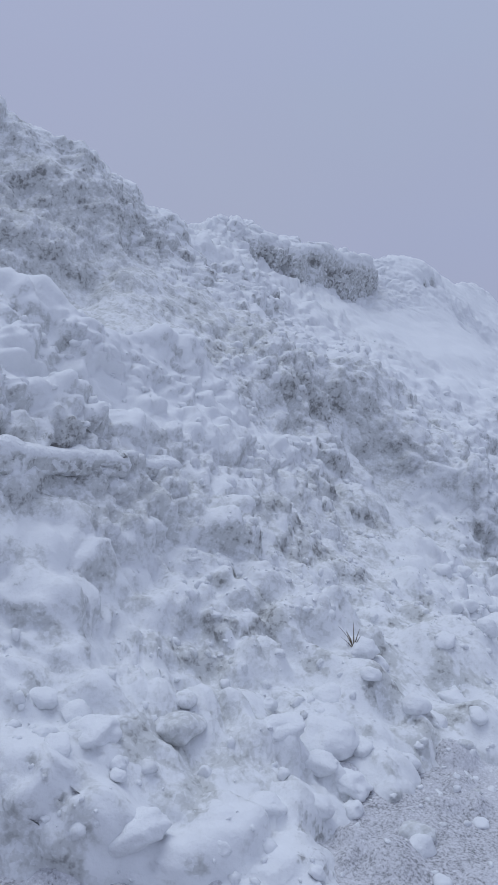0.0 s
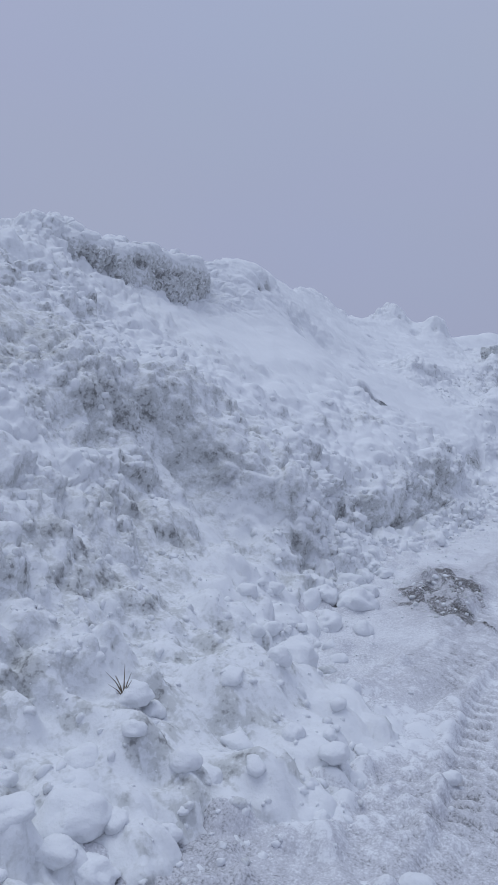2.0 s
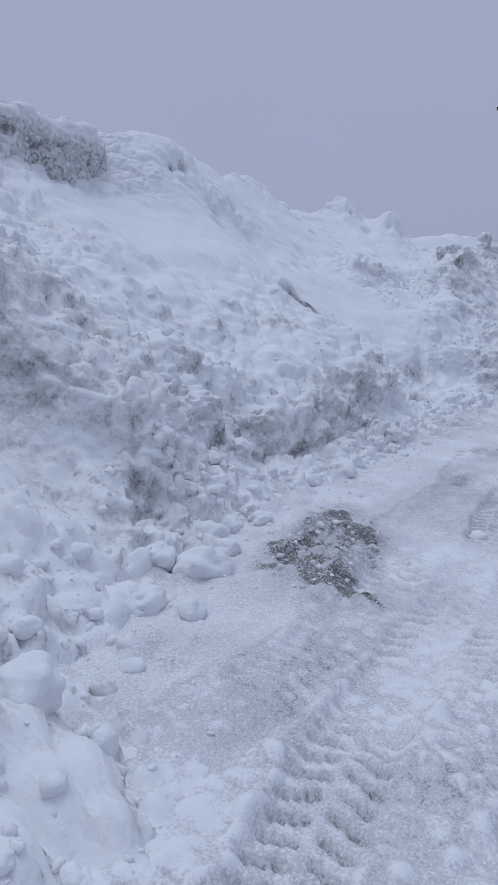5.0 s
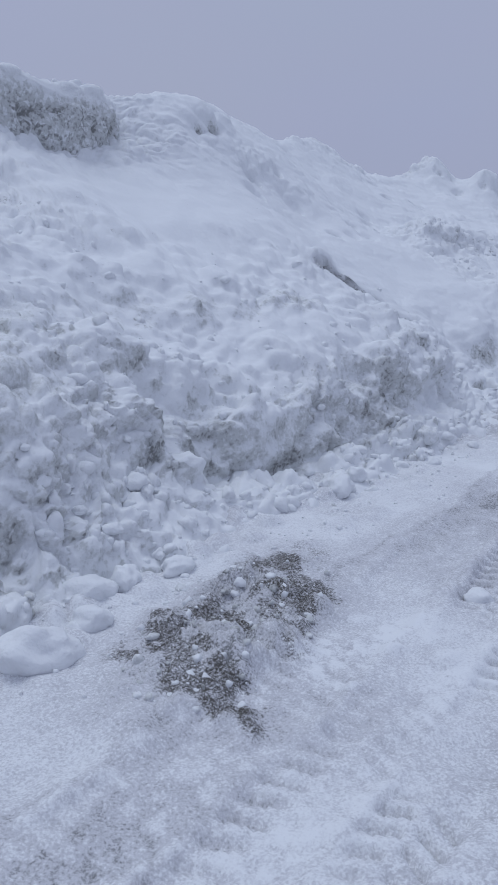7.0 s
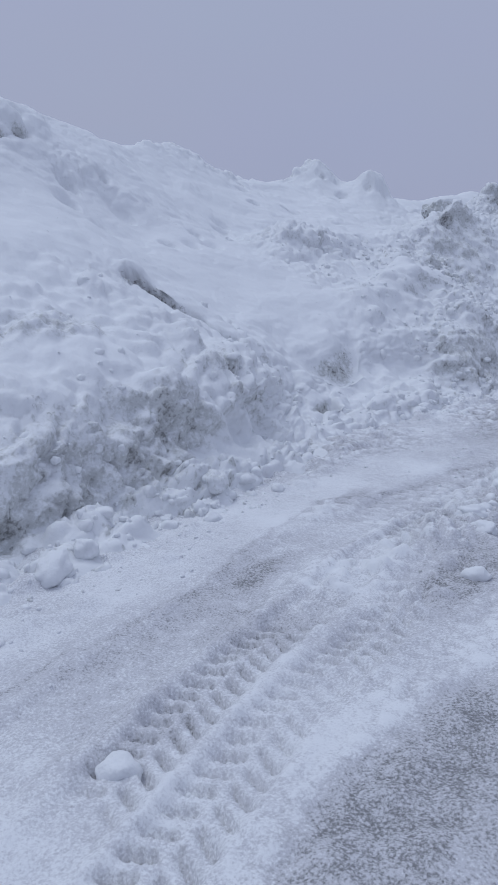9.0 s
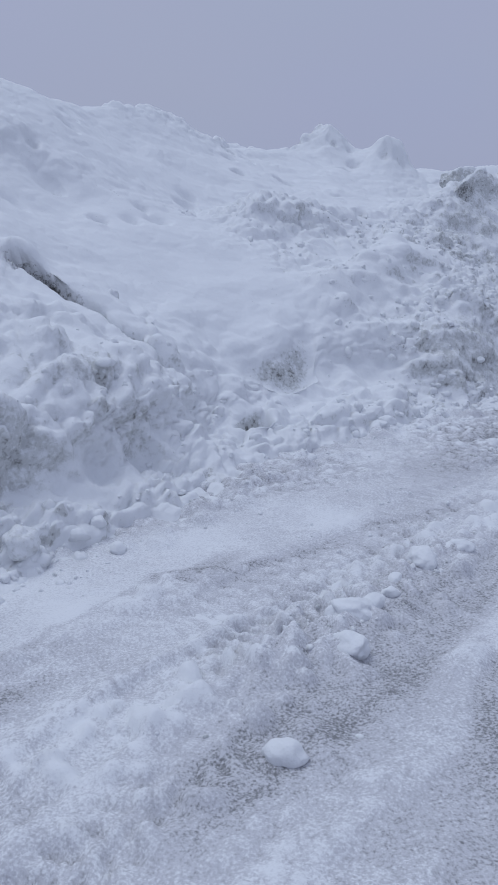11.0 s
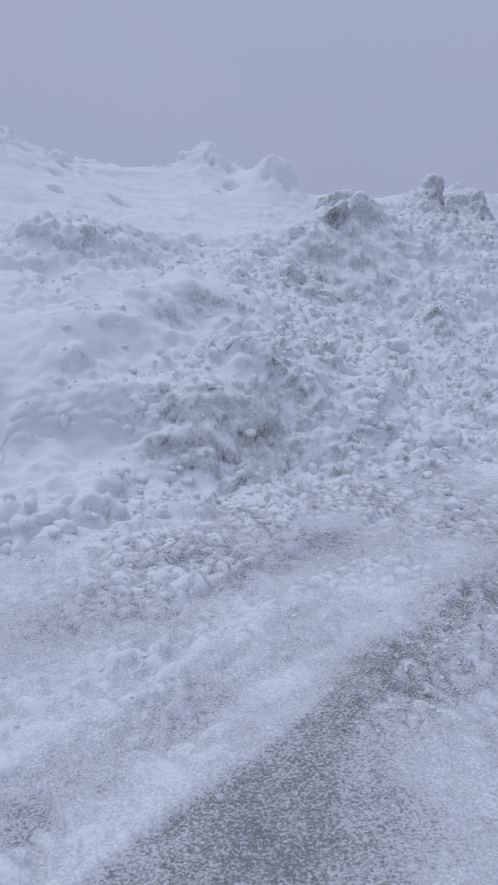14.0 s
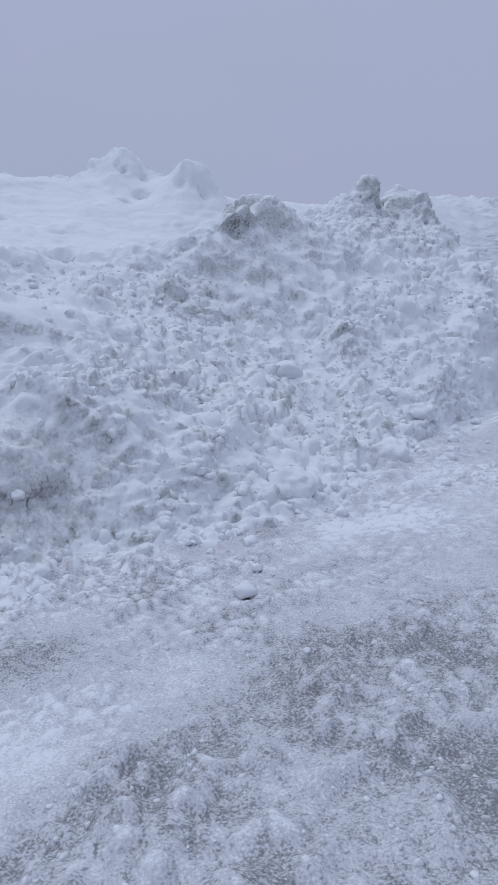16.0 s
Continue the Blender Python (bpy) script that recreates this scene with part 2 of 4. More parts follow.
section(14.8, 2.0, (2.35, .08), (2.75, .42), (3.2, .85), (4.1, 1.28), (5.1, 1.72), (6.2, 2.05), (7.6, 3.05), (8.4, 3.58))
section(16.0, 1.8, (2.25, .22), (2.6, .62), (2.95, 1.05), (3.4, 1.22), (5.0, 1.68), (6.4, 2.2), (7.7, 3.0), (8.6, 3.65))
section(17.2, 1.5, (1.8, .15), (2.35, .45), (2.9, .72), (3.6, 1.1), (5.0, 1.78), (6.4, 2.35), (7.8, 3.0), (8.9, 3.55))
section(18.6, 1.8, (2.2, .16), (2.8, .42), (3.4, .74), (4.2, 1.25), (5.3, 2.05), (6.2, 2.3), (7.6, 2.85), (8.9, 3.4))
section(20.3, 2.2, (2.5, .45), (3.0, .75), (3.5, 1.1), (4.1, 1.5), (5.1, 2.45), (6.0, 2.3), (7.5, 2.95), (8.9, 3.45))
section(21.6, 2.3, (2.6, .5), (3.1, .9), (3.6, 1.4), (4.3, 1.9), (5.1, 2.5), (6.2, 2.6), (7.4, 3.1), (8.8, 3.5))
section(23.0, 2.5, (2.8, .8), (3.2, 1.4), (3.7, 1.75), (4.3, 2.15), (5.1, 2.65), (5.7, 2.8), (7.0, 2.8), (8.6, 3.3))
section(25.0, 2.6, (2.9, .8), (3.3, 1.4), (3.8, 1.8), (4.5, 2.3), (5.2, 2.8), (5.7, 2.85), (7.0, 2.7), (8.5, 3.35))
section(26.6, 3.2, (3.5, .3), (3.9, .6), (4.3, 1.0), (4.8, 1.5), (5.3, 2.0), (5.9, 2.3), (7.0, 2.6), (8.5, 3.4))
section(30.0, 4.0, (4.4, .3), (4.8, .6), (5.2, .9), (5.6, 1.3), (6.0, 1.7), (6.4, 2.1), (7.0, 2.8), (8.3, 3.8))
section(36.0, 4.0, (4.4, .3), (4.8, .6), (5.2, 1.0), (5.6, 1.5), (6.0, 2.0), (6.4, 2.5), (7.0, 3.2), (8.2, 4.1))


def glide(xs, ys, x):
    """Cubic curve through ys at xs that does not overshoot, for whole arrays of ys."""
    xs, ys = np.array(xs, float), np.array(ys, float)
    h = np.diff(xs)
    d = np.diff(ys, axis=0) / h.reshape(-1, *([1] * (ys.ndim - 1)))
    s = np.zeros_like(ys)
    s[1:-1] = np.where(d[:-1] * d[1:] > 0, 2 * d[:-1] * d[1:] / np.where(np.abs(d[:-1] + d[1:]) < 1e-9, 1e-9, d[:-1] + d[1:]), 0)
    s[0], s[-1] = d[0], d[-1]
    k = np.clip(np.searchsorted(xs, x) - 1, 0, len(xs) - 2)
    shape = (-1,) + (1,) * (ys.ndim - 1)
    hk = h[k].reshape(shape)
    t = ((x - xs[k]) / h[k]).reshape(shape)
    return ys[k] * (1 + 2 * t) * (1 - t) ** 2 + hk * s[k] * t * (1 - t) ** 2 + ys[k + 1] * t * t * (3 - 2 * t) + hk * s[k + 1] * t * t * (t - 1)


def steps(*spans):
    """Places along an axis: (start, end, step) spans one after another."""
    return np.concatenate([np.arange(a, b, d) for a, b, d in spans])


us = steps((-5, 0.8, 0.12), (0.8, 7, 0.017), (7, 13, 0.022), (13, 18.5, 0.027), (18.5, 26.5, 0.034), (26.5, 36, 0.12))
keys = np.array([n for _, n in SECTIONS])
nodes_at = glide([u for u, _ in SECTIONS], keys, us)
span_long = np.linalg.norm(np.diff(keys, axis=1), axis=2).mean(0)
per_span = [max(4, int(d / (0.021 if k < 10 else 0.12))) for k, d in enumerate(span_long)]
ts = np.concatenate([k + np.arange(n) / n for k, n in enumerate(per_span)] + [[len(per_span)]])
rows_vz = glide(np.arange(keys.shape[1]), nodes_at.transpose(1, 0, 2), ts).transpose(1, 0, 2)
NU, NV = len(us), len(ts)
U = np.repeat(us, NV)
V, Z = rows_vz[:, :, 0].ravel().copy(), rows_vz[:, :, 1].ravel().copy()


def mound(cu, cv, ru, rv, h, power=2.0):
    """Raises the bank by a rounded heap (or lowers it, with h below 0)."""
    global Z
    d = ((U - cu) / ru) ** 2 + ((V - cv) / rv) ** 2
    Z = Z + h * np.exp(-d ** (power / 2))


mound(21.2, 8.6, .55, .5, .5)
mound(21.65, 7.4, .5, .42, .5)
mound(21.45, 7.3, .14, .14, .14)
mound(21.75, 7.2, .16, .16, .12)
mound(21.1, 8.4, .16, .16, .14)
mound(21.3, 8.8, .2, .2, .12)
mound(20.7, 8.2, .2, .2, .1)
mound(23.85, 5.55, .16, .2, .32, 4)
mound(23.5, 5.55, .7, .35, .28, 3)
mound(25.0, 5.45, .55, .35, .35, 4)
mound(20.8, 5.35, .4, .35, .18, 4)
mound(20.2, 5.15, 1.1, .3, .14, 4)
mound(15.95, 5.65, 1.05, .45, .4, 3)
mound(15.1, 5.05, .16, .1, -.1)
mound(15.0, 2.78, .6, .28, .12, 3)
mound(15.7, 3.9, 1.4, .33, .22, 4)
mound(16.8, 8.6, .4, .4, .16)
mound(12.35, 7.3, .35, .2, .1)
mound(11.8, 7.3, .38, .16, .08)
mound(2.2, 3.35, .8, .13, .1, 4)
mound(2.0, 2.35, .35, .25, -.1, 4)
mound(5.85, 2.62, .12, .2, -.12, 4)
mound(4.4, 4.25, .6, .3, .1)
mound(6.7, 4.6, 1.3, .4, .12)
mound(7.2, 2.95, .22, .14, .12, 4)
# two buttresses at the tall end, with a channel that a plough blade has scraped between them
mound(4.65, 3.45, .62, .34, .14, 4)
mound(6.05, 2.85, .26, .22, .13, 4)
mound(5.75, 4.05, 1.0, .25, .08, 4)
slant = U - 5.42 - 0.06 * np.sin(V * 4)
channel = np.exp(-(slant / 0.17) ** 4) * ramp01(V, 2.35, 2.7) * (1 - ramp01(V, 3.6, 4.1))
Z = Z - 0.13 * channel
rift = np.exp(-((U - 5.83 - 0.12 * np.sin(V * 9)) / 0.035) ** 2) * ramp01(V, 2.5, 2.62) * (1 - ramp01(V, 2.85, 3.05))
rift = np.maximum(rift, 0.7 * np.exp(-((U - 6.3 - 0.25 * (V - 3.5) - 0.05 * np.sin(V * 13)) / 0.03) ** 2) * ramp01(V, 3.25, 3.35) * (1 - ramp01(V, 3.7, 3.9)))
Z = Z - 0.06 * rift
# a shelf of fresh snow under the scraped upper face
brow_v = np.interp(U, [0.5, 2.4, 2.7, 3.55, 4.3], [4.4, 4.22, 3.95, 4.12, 4.2])
shelf = np.exp(-((V - brow_v) / 0.16) ** 2) * ramp01(U, 0.5, 1.5) * (1 - ramp01(U, 3.7, 4.5))
Z = Z + 0.13 * shelf


# marks the hollows, where exposed grit and painted shade darken the snow
hollow = np.zeros(len(U))


def overhang(cu, cv, ru, reach, deep, top=0.08, low=0.1):
    """Rolls the slope forward into a brow over a hollow at a place of the plan."""
    global V, Z, hollow
    w = np.exp(-((U - cu - 0.06 * np.sin(V * 11)) / ru) ** 2)
    s = V - cv
    brow, hole = np.exp(-((s - 0.12) / 0.13) ** 2), np.exp(-((s + 0.04) / 0.07) ** 2)
    Z = Z + w * (top * brow - low * hole)
    V = V + w * (deep * hole - reach * brow)
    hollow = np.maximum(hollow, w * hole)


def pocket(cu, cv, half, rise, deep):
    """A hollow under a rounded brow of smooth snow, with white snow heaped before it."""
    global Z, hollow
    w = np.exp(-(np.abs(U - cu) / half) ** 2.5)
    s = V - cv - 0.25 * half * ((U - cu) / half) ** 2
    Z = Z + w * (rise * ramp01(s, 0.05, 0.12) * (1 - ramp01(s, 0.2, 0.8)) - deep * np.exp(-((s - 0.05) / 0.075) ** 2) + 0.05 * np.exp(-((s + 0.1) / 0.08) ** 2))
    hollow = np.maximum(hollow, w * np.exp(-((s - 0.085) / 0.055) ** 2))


pocket(13.22, 3.4, .36, .05, .18)
pocket(12.32, 3.12, .14, .05, .17)
overhang(11.6, 7.05, .13, .06, .08, .03, .1)
overhang(11.95, 7.1, .15, .06, .08, .03, .1)
overhang(8.2, 2.92, .3, .03, .05, .02, .04)
overhang(20.1, 4.95, .3, .1, .12, .06, .06)
# a slab has slipped away from the smooth field, which ends above it in a broken lip over a gap whose shade is painted
# dark
crack_u = np.interp(V, [3.2, 3.5, 3.68, 4.25, 4.73, 5.05], [11.9, 11.86, 11.83, 11.7, 11.47, 11.28]) + 0.025 * np.sin(V * 15)
beside = U - crack_u
lip = ramp01(beside, 0.03, 0.1) * (1 - ramp01(beside, 0.3, 1.3)) * ramp01(V, 3.45, 3.9) * (1 - ramp01(V, 4.85, 5.05))
gape = 0.032 + 0.035 * np.exp(-((V - 4.68) / 0.1) ** 2) + 0.03 * np.exp(-((V - 4.38) / 0.09) ** 2)
gap = np.exp(-(beside / gape) ** 2) * ramp01(V, 3.45, 3.75) * (1 - ramp01(V, 4.82, 4.92)) * (0.75 + 0.25 * ramp01(V, 4.0, 4.3))
Z = Z + 0.09 * lip - 0.36 * gap
U = U - 0.07 * np.exp(-((beside - 0.1) / 0.04) ** 2) * ramp01(V, 3.6, 4.0) * (1 - ramp01(V, 4.8, 4.95))
# dents left by falling clods on the smooth upper slope
dents = random.Random(4)
# pitted marks each dent, to be coloured greyer than the slope
pitted = np.zeros(len(U))
for _ in range(26):
    du, dv, dr = dents.uniform(11.8, 18.5), dents.uniform(5.4, 8.4), dents.uniform(.07, .12)
    mound(du, dv, dr, dr * 1.1, -dents.uniform(.09, .16), 3)
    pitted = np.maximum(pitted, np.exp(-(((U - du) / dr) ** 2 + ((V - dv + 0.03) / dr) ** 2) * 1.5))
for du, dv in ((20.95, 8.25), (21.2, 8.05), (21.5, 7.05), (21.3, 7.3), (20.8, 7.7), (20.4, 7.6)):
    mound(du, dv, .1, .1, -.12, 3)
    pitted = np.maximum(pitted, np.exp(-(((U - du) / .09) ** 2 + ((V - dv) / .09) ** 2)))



def normals():
    P = np.stack([*to_world(U, V), Z], 1).reshape(NU, NV, 3)
    a, b = np.gradient(P, axis=0), np.gradient(P, axis=1)
    n = np.cross(a, b).reshape(-1, 3)
    return P.reshape(-1, 3), n / (np.linalg.norm(n, axis=1, keepdims=True) + 1e-9)


P, N = normals()
# where the snow lies smooth, and where it is broken rubble
calm = np.maximum.reduce([
    blob(U, V, 11.2, 5.9, 3.0, 1.0), blob(U, V, 13.2, 5.2, 1.6, 1.7), 0.9 * blob(U, V, 11.6, 4.3, 0.35, 0.6), blob(U, V, 15.2, 7.4, 3.4, 1.3),
    0.75 * blob(U, V, 3.6, 4.85, 1.1, 0.5, 0.3), 0.8 * channel, 0.5 * shelf, 0.9 * blob(U, V, 10.4, 2.88, 0.5, 0.12), 0.75 * blob(U, V, 13.22, 3.5, 0.55, 0.26), 0.75 * blob(U, V, 12.32, 3.2, 0.22, 0.2), 0.7 * blob(U, V, 15.2, 2.75, 0.6, 0.22),
    0.9 * blob(U, V, 19.5, 7.4, 3.0, 1.3), 0.8 * blob(U, V, 4.0, 5.2, 1.3, 0.5), blob(U, V, 27.5, 8.0, 5, 1.8),
    0.25 * blob(U, V, 9.3, 4.3, 2.4, 1.0), 0.4 * blob(U, V, 5.9, 3.6, 1.1, 0.7), 0.4 * blob(U, V, 3.0, 6.0, 2.5, 0.9),
    0.5 * blob(U, V, 20.3, 4.5, 1.2, 0.6), 0.8 * blob(U, V, 18.6, 6.2, 1.7, 0.8), 0.3 * blob(U, V, 16.0, 3.7, 1.3, 0.45), 0.4 * blob(U, V, 15.8, 2.55, 0.8, 0.25), 0.9 * blob(U, V, 8.1, 2.93, 0.5, 0.12), 0.35 * blob(U, V, 1.9, 2.65, 0.4, 0.3), 0.8 * blob(U, V, 12.0, 7.2, 1.4, 0.5)])
calm = calm * (1 - 0.85 * blob(U, V, 15.5, 5.0, 1.1, 0.5))
rough = 1 - 0.85 * calm
big = fbm(P, 0.9, 3, 11)
mid = fbm(P, 3.2, 3, 23)
W = P + 0.07 * np.stack([fbm(P, 4.0, 2, 401), fbm(P, 4.0, 2, 403), fbm(P, 4.0, 2, 405)], 1)
soft = lumps(W, 2.2, 31, 0.55)
clumps = lumps(W, 5.5, 41, 0.75)
small = lumps(W, 12.0, 51, 0.7)
chunks = cobbles(W, 3.6, 601, 0.34)
stones = cobbles(W + 0.02 * np.stack([fine0 := fbm(P, 12.0, 2, 611), -fine0, fine0 * 0.5], 1), 8.5, 621)
pebbles = cobbles(W, 19.0, 641)
ridge = 1 - np.abs(fbm(P, 2.4, 4, 421))
broken = np.maximum.reduce([blob(U, V, 5.9, 3.6, 1.4, 0.9), blob(U, V, 3.6, 5.8, 2.2, 0.8), blob(U, V, 9.4, 3.0, 2.4, 0.35), blob(U, V, 20.3, 4.6, 2.4, 0.8), blob(U, V, 24.5, 5.2, 1.6, 0.7), 0.7 * blob(U, V, 15.8, 3.0, 1.6, 0.7)])
fine = fbm(P, 22.0, 2, 61)
patchy = ramp01(fbm(P, 0.8, 2, 71), -0.5, 0.5)
edge = ramp01(V - nodes_at[:, 1, 0].repeat(NV), -0.3, 0.25)
grain = lumps(P, 24.0, 57, 0.6)
# loose fresh snow blankets the old lumps, more in some places than in others
blanket = np.clip(np.maximum.reduce([0.3 + 0 * U, 0.75 * blob(U, V, 2.6, 2.2, 2.3, 1.1), 0.8 * blob(U, V, 9.2, 4.1, 2.6, 1.0), 0.75 * blob(U, V, 13.4, 3.6, 1.6, 0.8), 0.9 * shelf, 0.8 * blob(U, V, 2.6, 3.7, 1.2, 0.5), 0.8 * blob(U, V, 15.5, 3.9, 1.6, 0.6)]) * (0.75 + 0.5 * patchy), 0, 1) * ramp01(N[:, 2], 0.35, 0.75)
ahead = np.maximum.reduce([blob(U, V, 2.6, 2.2, 2.2, 1.1), 0.8 * blob(U, V, 9.0, 3.9, 2.2, 0.8), 0.6 * blob(U, V, 17.5, 3.2, 2.6, 1.0)])
where = np.maximum(ramp01(fbm(P, 1.7, 2, 661), -0.55, 0.35), 0.6 * ahead)
else_ = ramp01(fbm(P, 2.3, 2, 671), -0.5, 0.4)
lumpy = (0.4 + 0.1 * blob(U, V, 2.6, 2.1, 1.6, 0.9)) * soft + 0.3 * clumps + (0.07 + 0.012 * ahead) * chunks * where + (0.045 + 0.03 * ahead) * stones * (0.25 + 0.75 * else_) + (0.016 + 0.012 * ahead) * pebbles * (0.3 + 0.7 * patchy) * (0.2 + where) + 0.25 * small + 0.3 * grain * patchy
settled = lumpy.reshape(NU, NV)
for _ in range(2):
    settled = (np.roll(settled, 1, 0) + 2 * settled + np.roll(settled, -1, 0)) / 4
    settled = (np.roll(settled, 1, 1) + 2 * settled + np.roll(settled, -1, 1)) / 4
lumpy = lumpy + blanket * (1.1 * settled.ravel() - lumpy)
push = 0.07 * big + 0.035 * mid * (0.2 + 0.8 * rough) + rough * lumpy + 0.007 * fine * (0.25 + rough) * (1 - 0.7 * blanket) + 0.09 * (ridge - 0.6) * broken + 0.25 * grain * blob(U, V, 3.6, 4.85, 1.1, 0.5, 0.3)
P = P + N * (push * edge - 0.11 * rough * edge)[:, None]
X0, Y0, Z = P[:, 0], P[:, 1], P[:, 2]
U2, V2 = (X0 + Y0) * R2, (Y0 - X0) * R2
grid = P.reshape(NU, NV, 3)
a, b = np.gradient(grid, axis=0), np.gradient(grid, axis=1)
N2 = np.cross(a, b).reshape(-1, 3)
N2 /= np.linalg.norm(N2, axis=1, keepdims=True) + 1e-9
# upward faces are coloured palest and steep ones greyer; broken faces carry gritty old snow
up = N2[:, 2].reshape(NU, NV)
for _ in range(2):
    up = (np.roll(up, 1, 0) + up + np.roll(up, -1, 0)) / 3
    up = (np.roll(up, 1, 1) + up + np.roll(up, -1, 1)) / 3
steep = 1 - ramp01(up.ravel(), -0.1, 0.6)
# hollow and gap add painted shade to exposed grit; rift darkens its cracks
stain_shade = np.maximum.reduce([
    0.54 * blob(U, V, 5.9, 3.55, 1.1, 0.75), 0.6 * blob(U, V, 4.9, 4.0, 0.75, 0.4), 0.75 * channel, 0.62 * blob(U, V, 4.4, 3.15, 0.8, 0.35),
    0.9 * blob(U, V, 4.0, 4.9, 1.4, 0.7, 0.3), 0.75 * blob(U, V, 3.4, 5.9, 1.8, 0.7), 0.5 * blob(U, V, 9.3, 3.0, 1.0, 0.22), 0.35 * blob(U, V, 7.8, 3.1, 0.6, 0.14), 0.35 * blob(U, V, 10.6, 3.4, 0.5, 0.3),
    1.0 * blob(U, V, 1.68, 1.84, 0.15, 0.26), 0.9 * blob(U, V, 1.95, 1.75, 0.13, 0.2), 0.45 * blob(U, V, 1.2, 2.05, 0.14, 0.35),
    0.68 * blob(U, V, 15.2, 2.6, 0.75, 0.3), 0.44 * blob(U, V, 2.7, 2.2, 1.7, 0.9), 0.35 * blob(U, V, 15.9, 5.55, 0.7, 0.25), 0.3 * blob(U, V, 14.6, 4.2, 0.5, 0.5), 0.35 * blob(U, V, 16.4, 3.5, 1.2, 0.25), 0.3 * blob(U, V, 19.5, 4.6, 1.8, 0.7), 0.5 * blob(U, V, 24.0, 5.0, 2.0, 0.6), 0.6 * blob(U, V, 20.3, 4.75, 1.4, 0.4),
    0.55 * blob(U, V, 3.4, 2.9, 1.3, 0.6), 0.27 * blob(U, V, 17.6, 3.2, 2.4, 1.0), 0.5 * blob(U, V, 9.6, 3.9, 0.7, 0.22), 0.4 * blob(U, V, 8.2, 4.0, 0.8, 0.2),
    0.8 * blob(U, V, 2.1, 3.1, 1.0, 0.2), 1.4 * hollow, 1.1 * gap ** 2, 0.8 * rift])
mottled = ramp01(fbm(P, 9.0, 3, 431), -0.6, 0.6)
fine_steep = 1 - ramp01(N2[:, 2], 0.2, 0.62)
dirt = 0.1 * rough * patchy - 0.15 + stain_shade * (0.45 + 0.45 * mottled) + steep * (0.1 + 0.3 * stain_shade + 0.2 * patchy) + 0.42 * fine_steep * rough * ramp01(fbm(P, 3.0, 2, 441), -0.3, 0.5) * (1 - 0.6 * ramp01(V, 4.0, 6)) + 0.45 * pitted + 0.05 * blob(U, V, 18.6, 3.6, 3.4, 1.5) + 0.05 * rough * (V < 6) - 0.25 * shelf
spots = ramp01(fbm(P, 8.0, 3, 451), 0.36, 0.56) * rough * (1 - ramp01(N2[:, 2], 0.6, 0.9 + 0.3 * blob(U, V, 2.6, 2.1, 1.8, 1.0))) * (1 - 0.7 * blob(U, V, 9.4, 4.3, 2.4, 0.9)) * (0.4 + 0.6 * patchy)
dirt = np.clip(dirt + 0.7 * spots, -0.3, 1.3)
# gap and hollow terms paint deep shade in dark colour; the rest is soil
soil_shade = 0.45 * hollow + 2.2 * gap * (0.4 + 0.6 * ramp01(V, 4.1, 4.3)) + 0.7 * blob(U, V, 1.9, 3.14, 0.8, 0.1) * mottled + 0.4 * ramp01(fbm(P, 2.5, 2, 77), 0.75, 1.0) * rough + 0.5 * blob(U, V, 5.2, 3.85, 0.12, 0.06) + 0.5 * blob(U, V, 5.0, 3.75, 0.1, 0.05)
bank = sheet("snow_bank", P, NU, NV, SNOW_BANK, {"dirt": dirt, "soil_shade": soil_shade})
tagged(bank, "high bank of ploughed white snow with dirty grey broken faces", "snow bank")

# ---- the ground ----
gu = np.concatenate([-np.geomspace(1.2, 420, 40)[::-1], steps((-1.2, 1.0, 0.06), (1.0, 11, 0.018), (11, 16, 0.021), (16, 20, 0.038)), 20 + np.geomspace(0.05, 420, 46)])
gv = np.concatenate([-np.geomspace(2.4, 420, 40)[::-1], steps((-2.38, -0.6, 0.035), (-0.6, 0.3, 0.022), (0.3, 1.4, 0.016), (1.4, 2.7, 0.022), (2.7, 3.4, 0.06)), 3.4 + np.geomspace(0.1, 420, 40)])
GU, GV = np.repeat(gu, len(gv)), np.tile(gv, len(gu))
GP = np.stack([*to_world(GU, GV), np.zeros(len(GU))], 1)
near = (1 - ramp01(np.abs(GU - 9), 11, 16)) * (1 - ramp01(np.abs(GV), 4, 8))


def track(u, v, us_, vs_, width, lug, trench, bars, seed, span):
    """A tyre's print along a line: chevron lugs pressed into the snow, worn away in places. Height and how much is pressed."""
    c = np.interp(u, us_, vs_) + 0.02 * value_noise(np.stack([u, u * 0, u * 0], 1), 1.5, seed + 1)
    s = (v - c) / (width / 2)
    run = ramp01(u, span[0], span[0] + 1.0) * (1 - ramp01(u, span[1] - 2.0, span[1]))
    inside = (1 - ramp01(np.abs(s), 0.75, 1.1)) * run
    ph = u / lug + 0.75 * np.abs(s) + np.where(s > 0, 0.5, 0) + 0.12 * value_noise(np.stack([u, v, u * 0], 1), 4.0, seed + 2)
    bar = ramp01(np.abs((ph % 1) - 0.5) * 2, 0.6, 0.75) * ramp01(np.abs(s), 0.05, 0.2)
    worn = ramp01(value_noise(np.stack([u, v, u * 0], 1), 1.6, seed), -0.6, 0.4)
    rim = np.exp(-((np.abs(s) - 1.2) / 0.2) ** 2) * run
    deep = inside * bar * worn
    return -trench * inside - bars * deep + rim * trench * 0.5, inside, deep


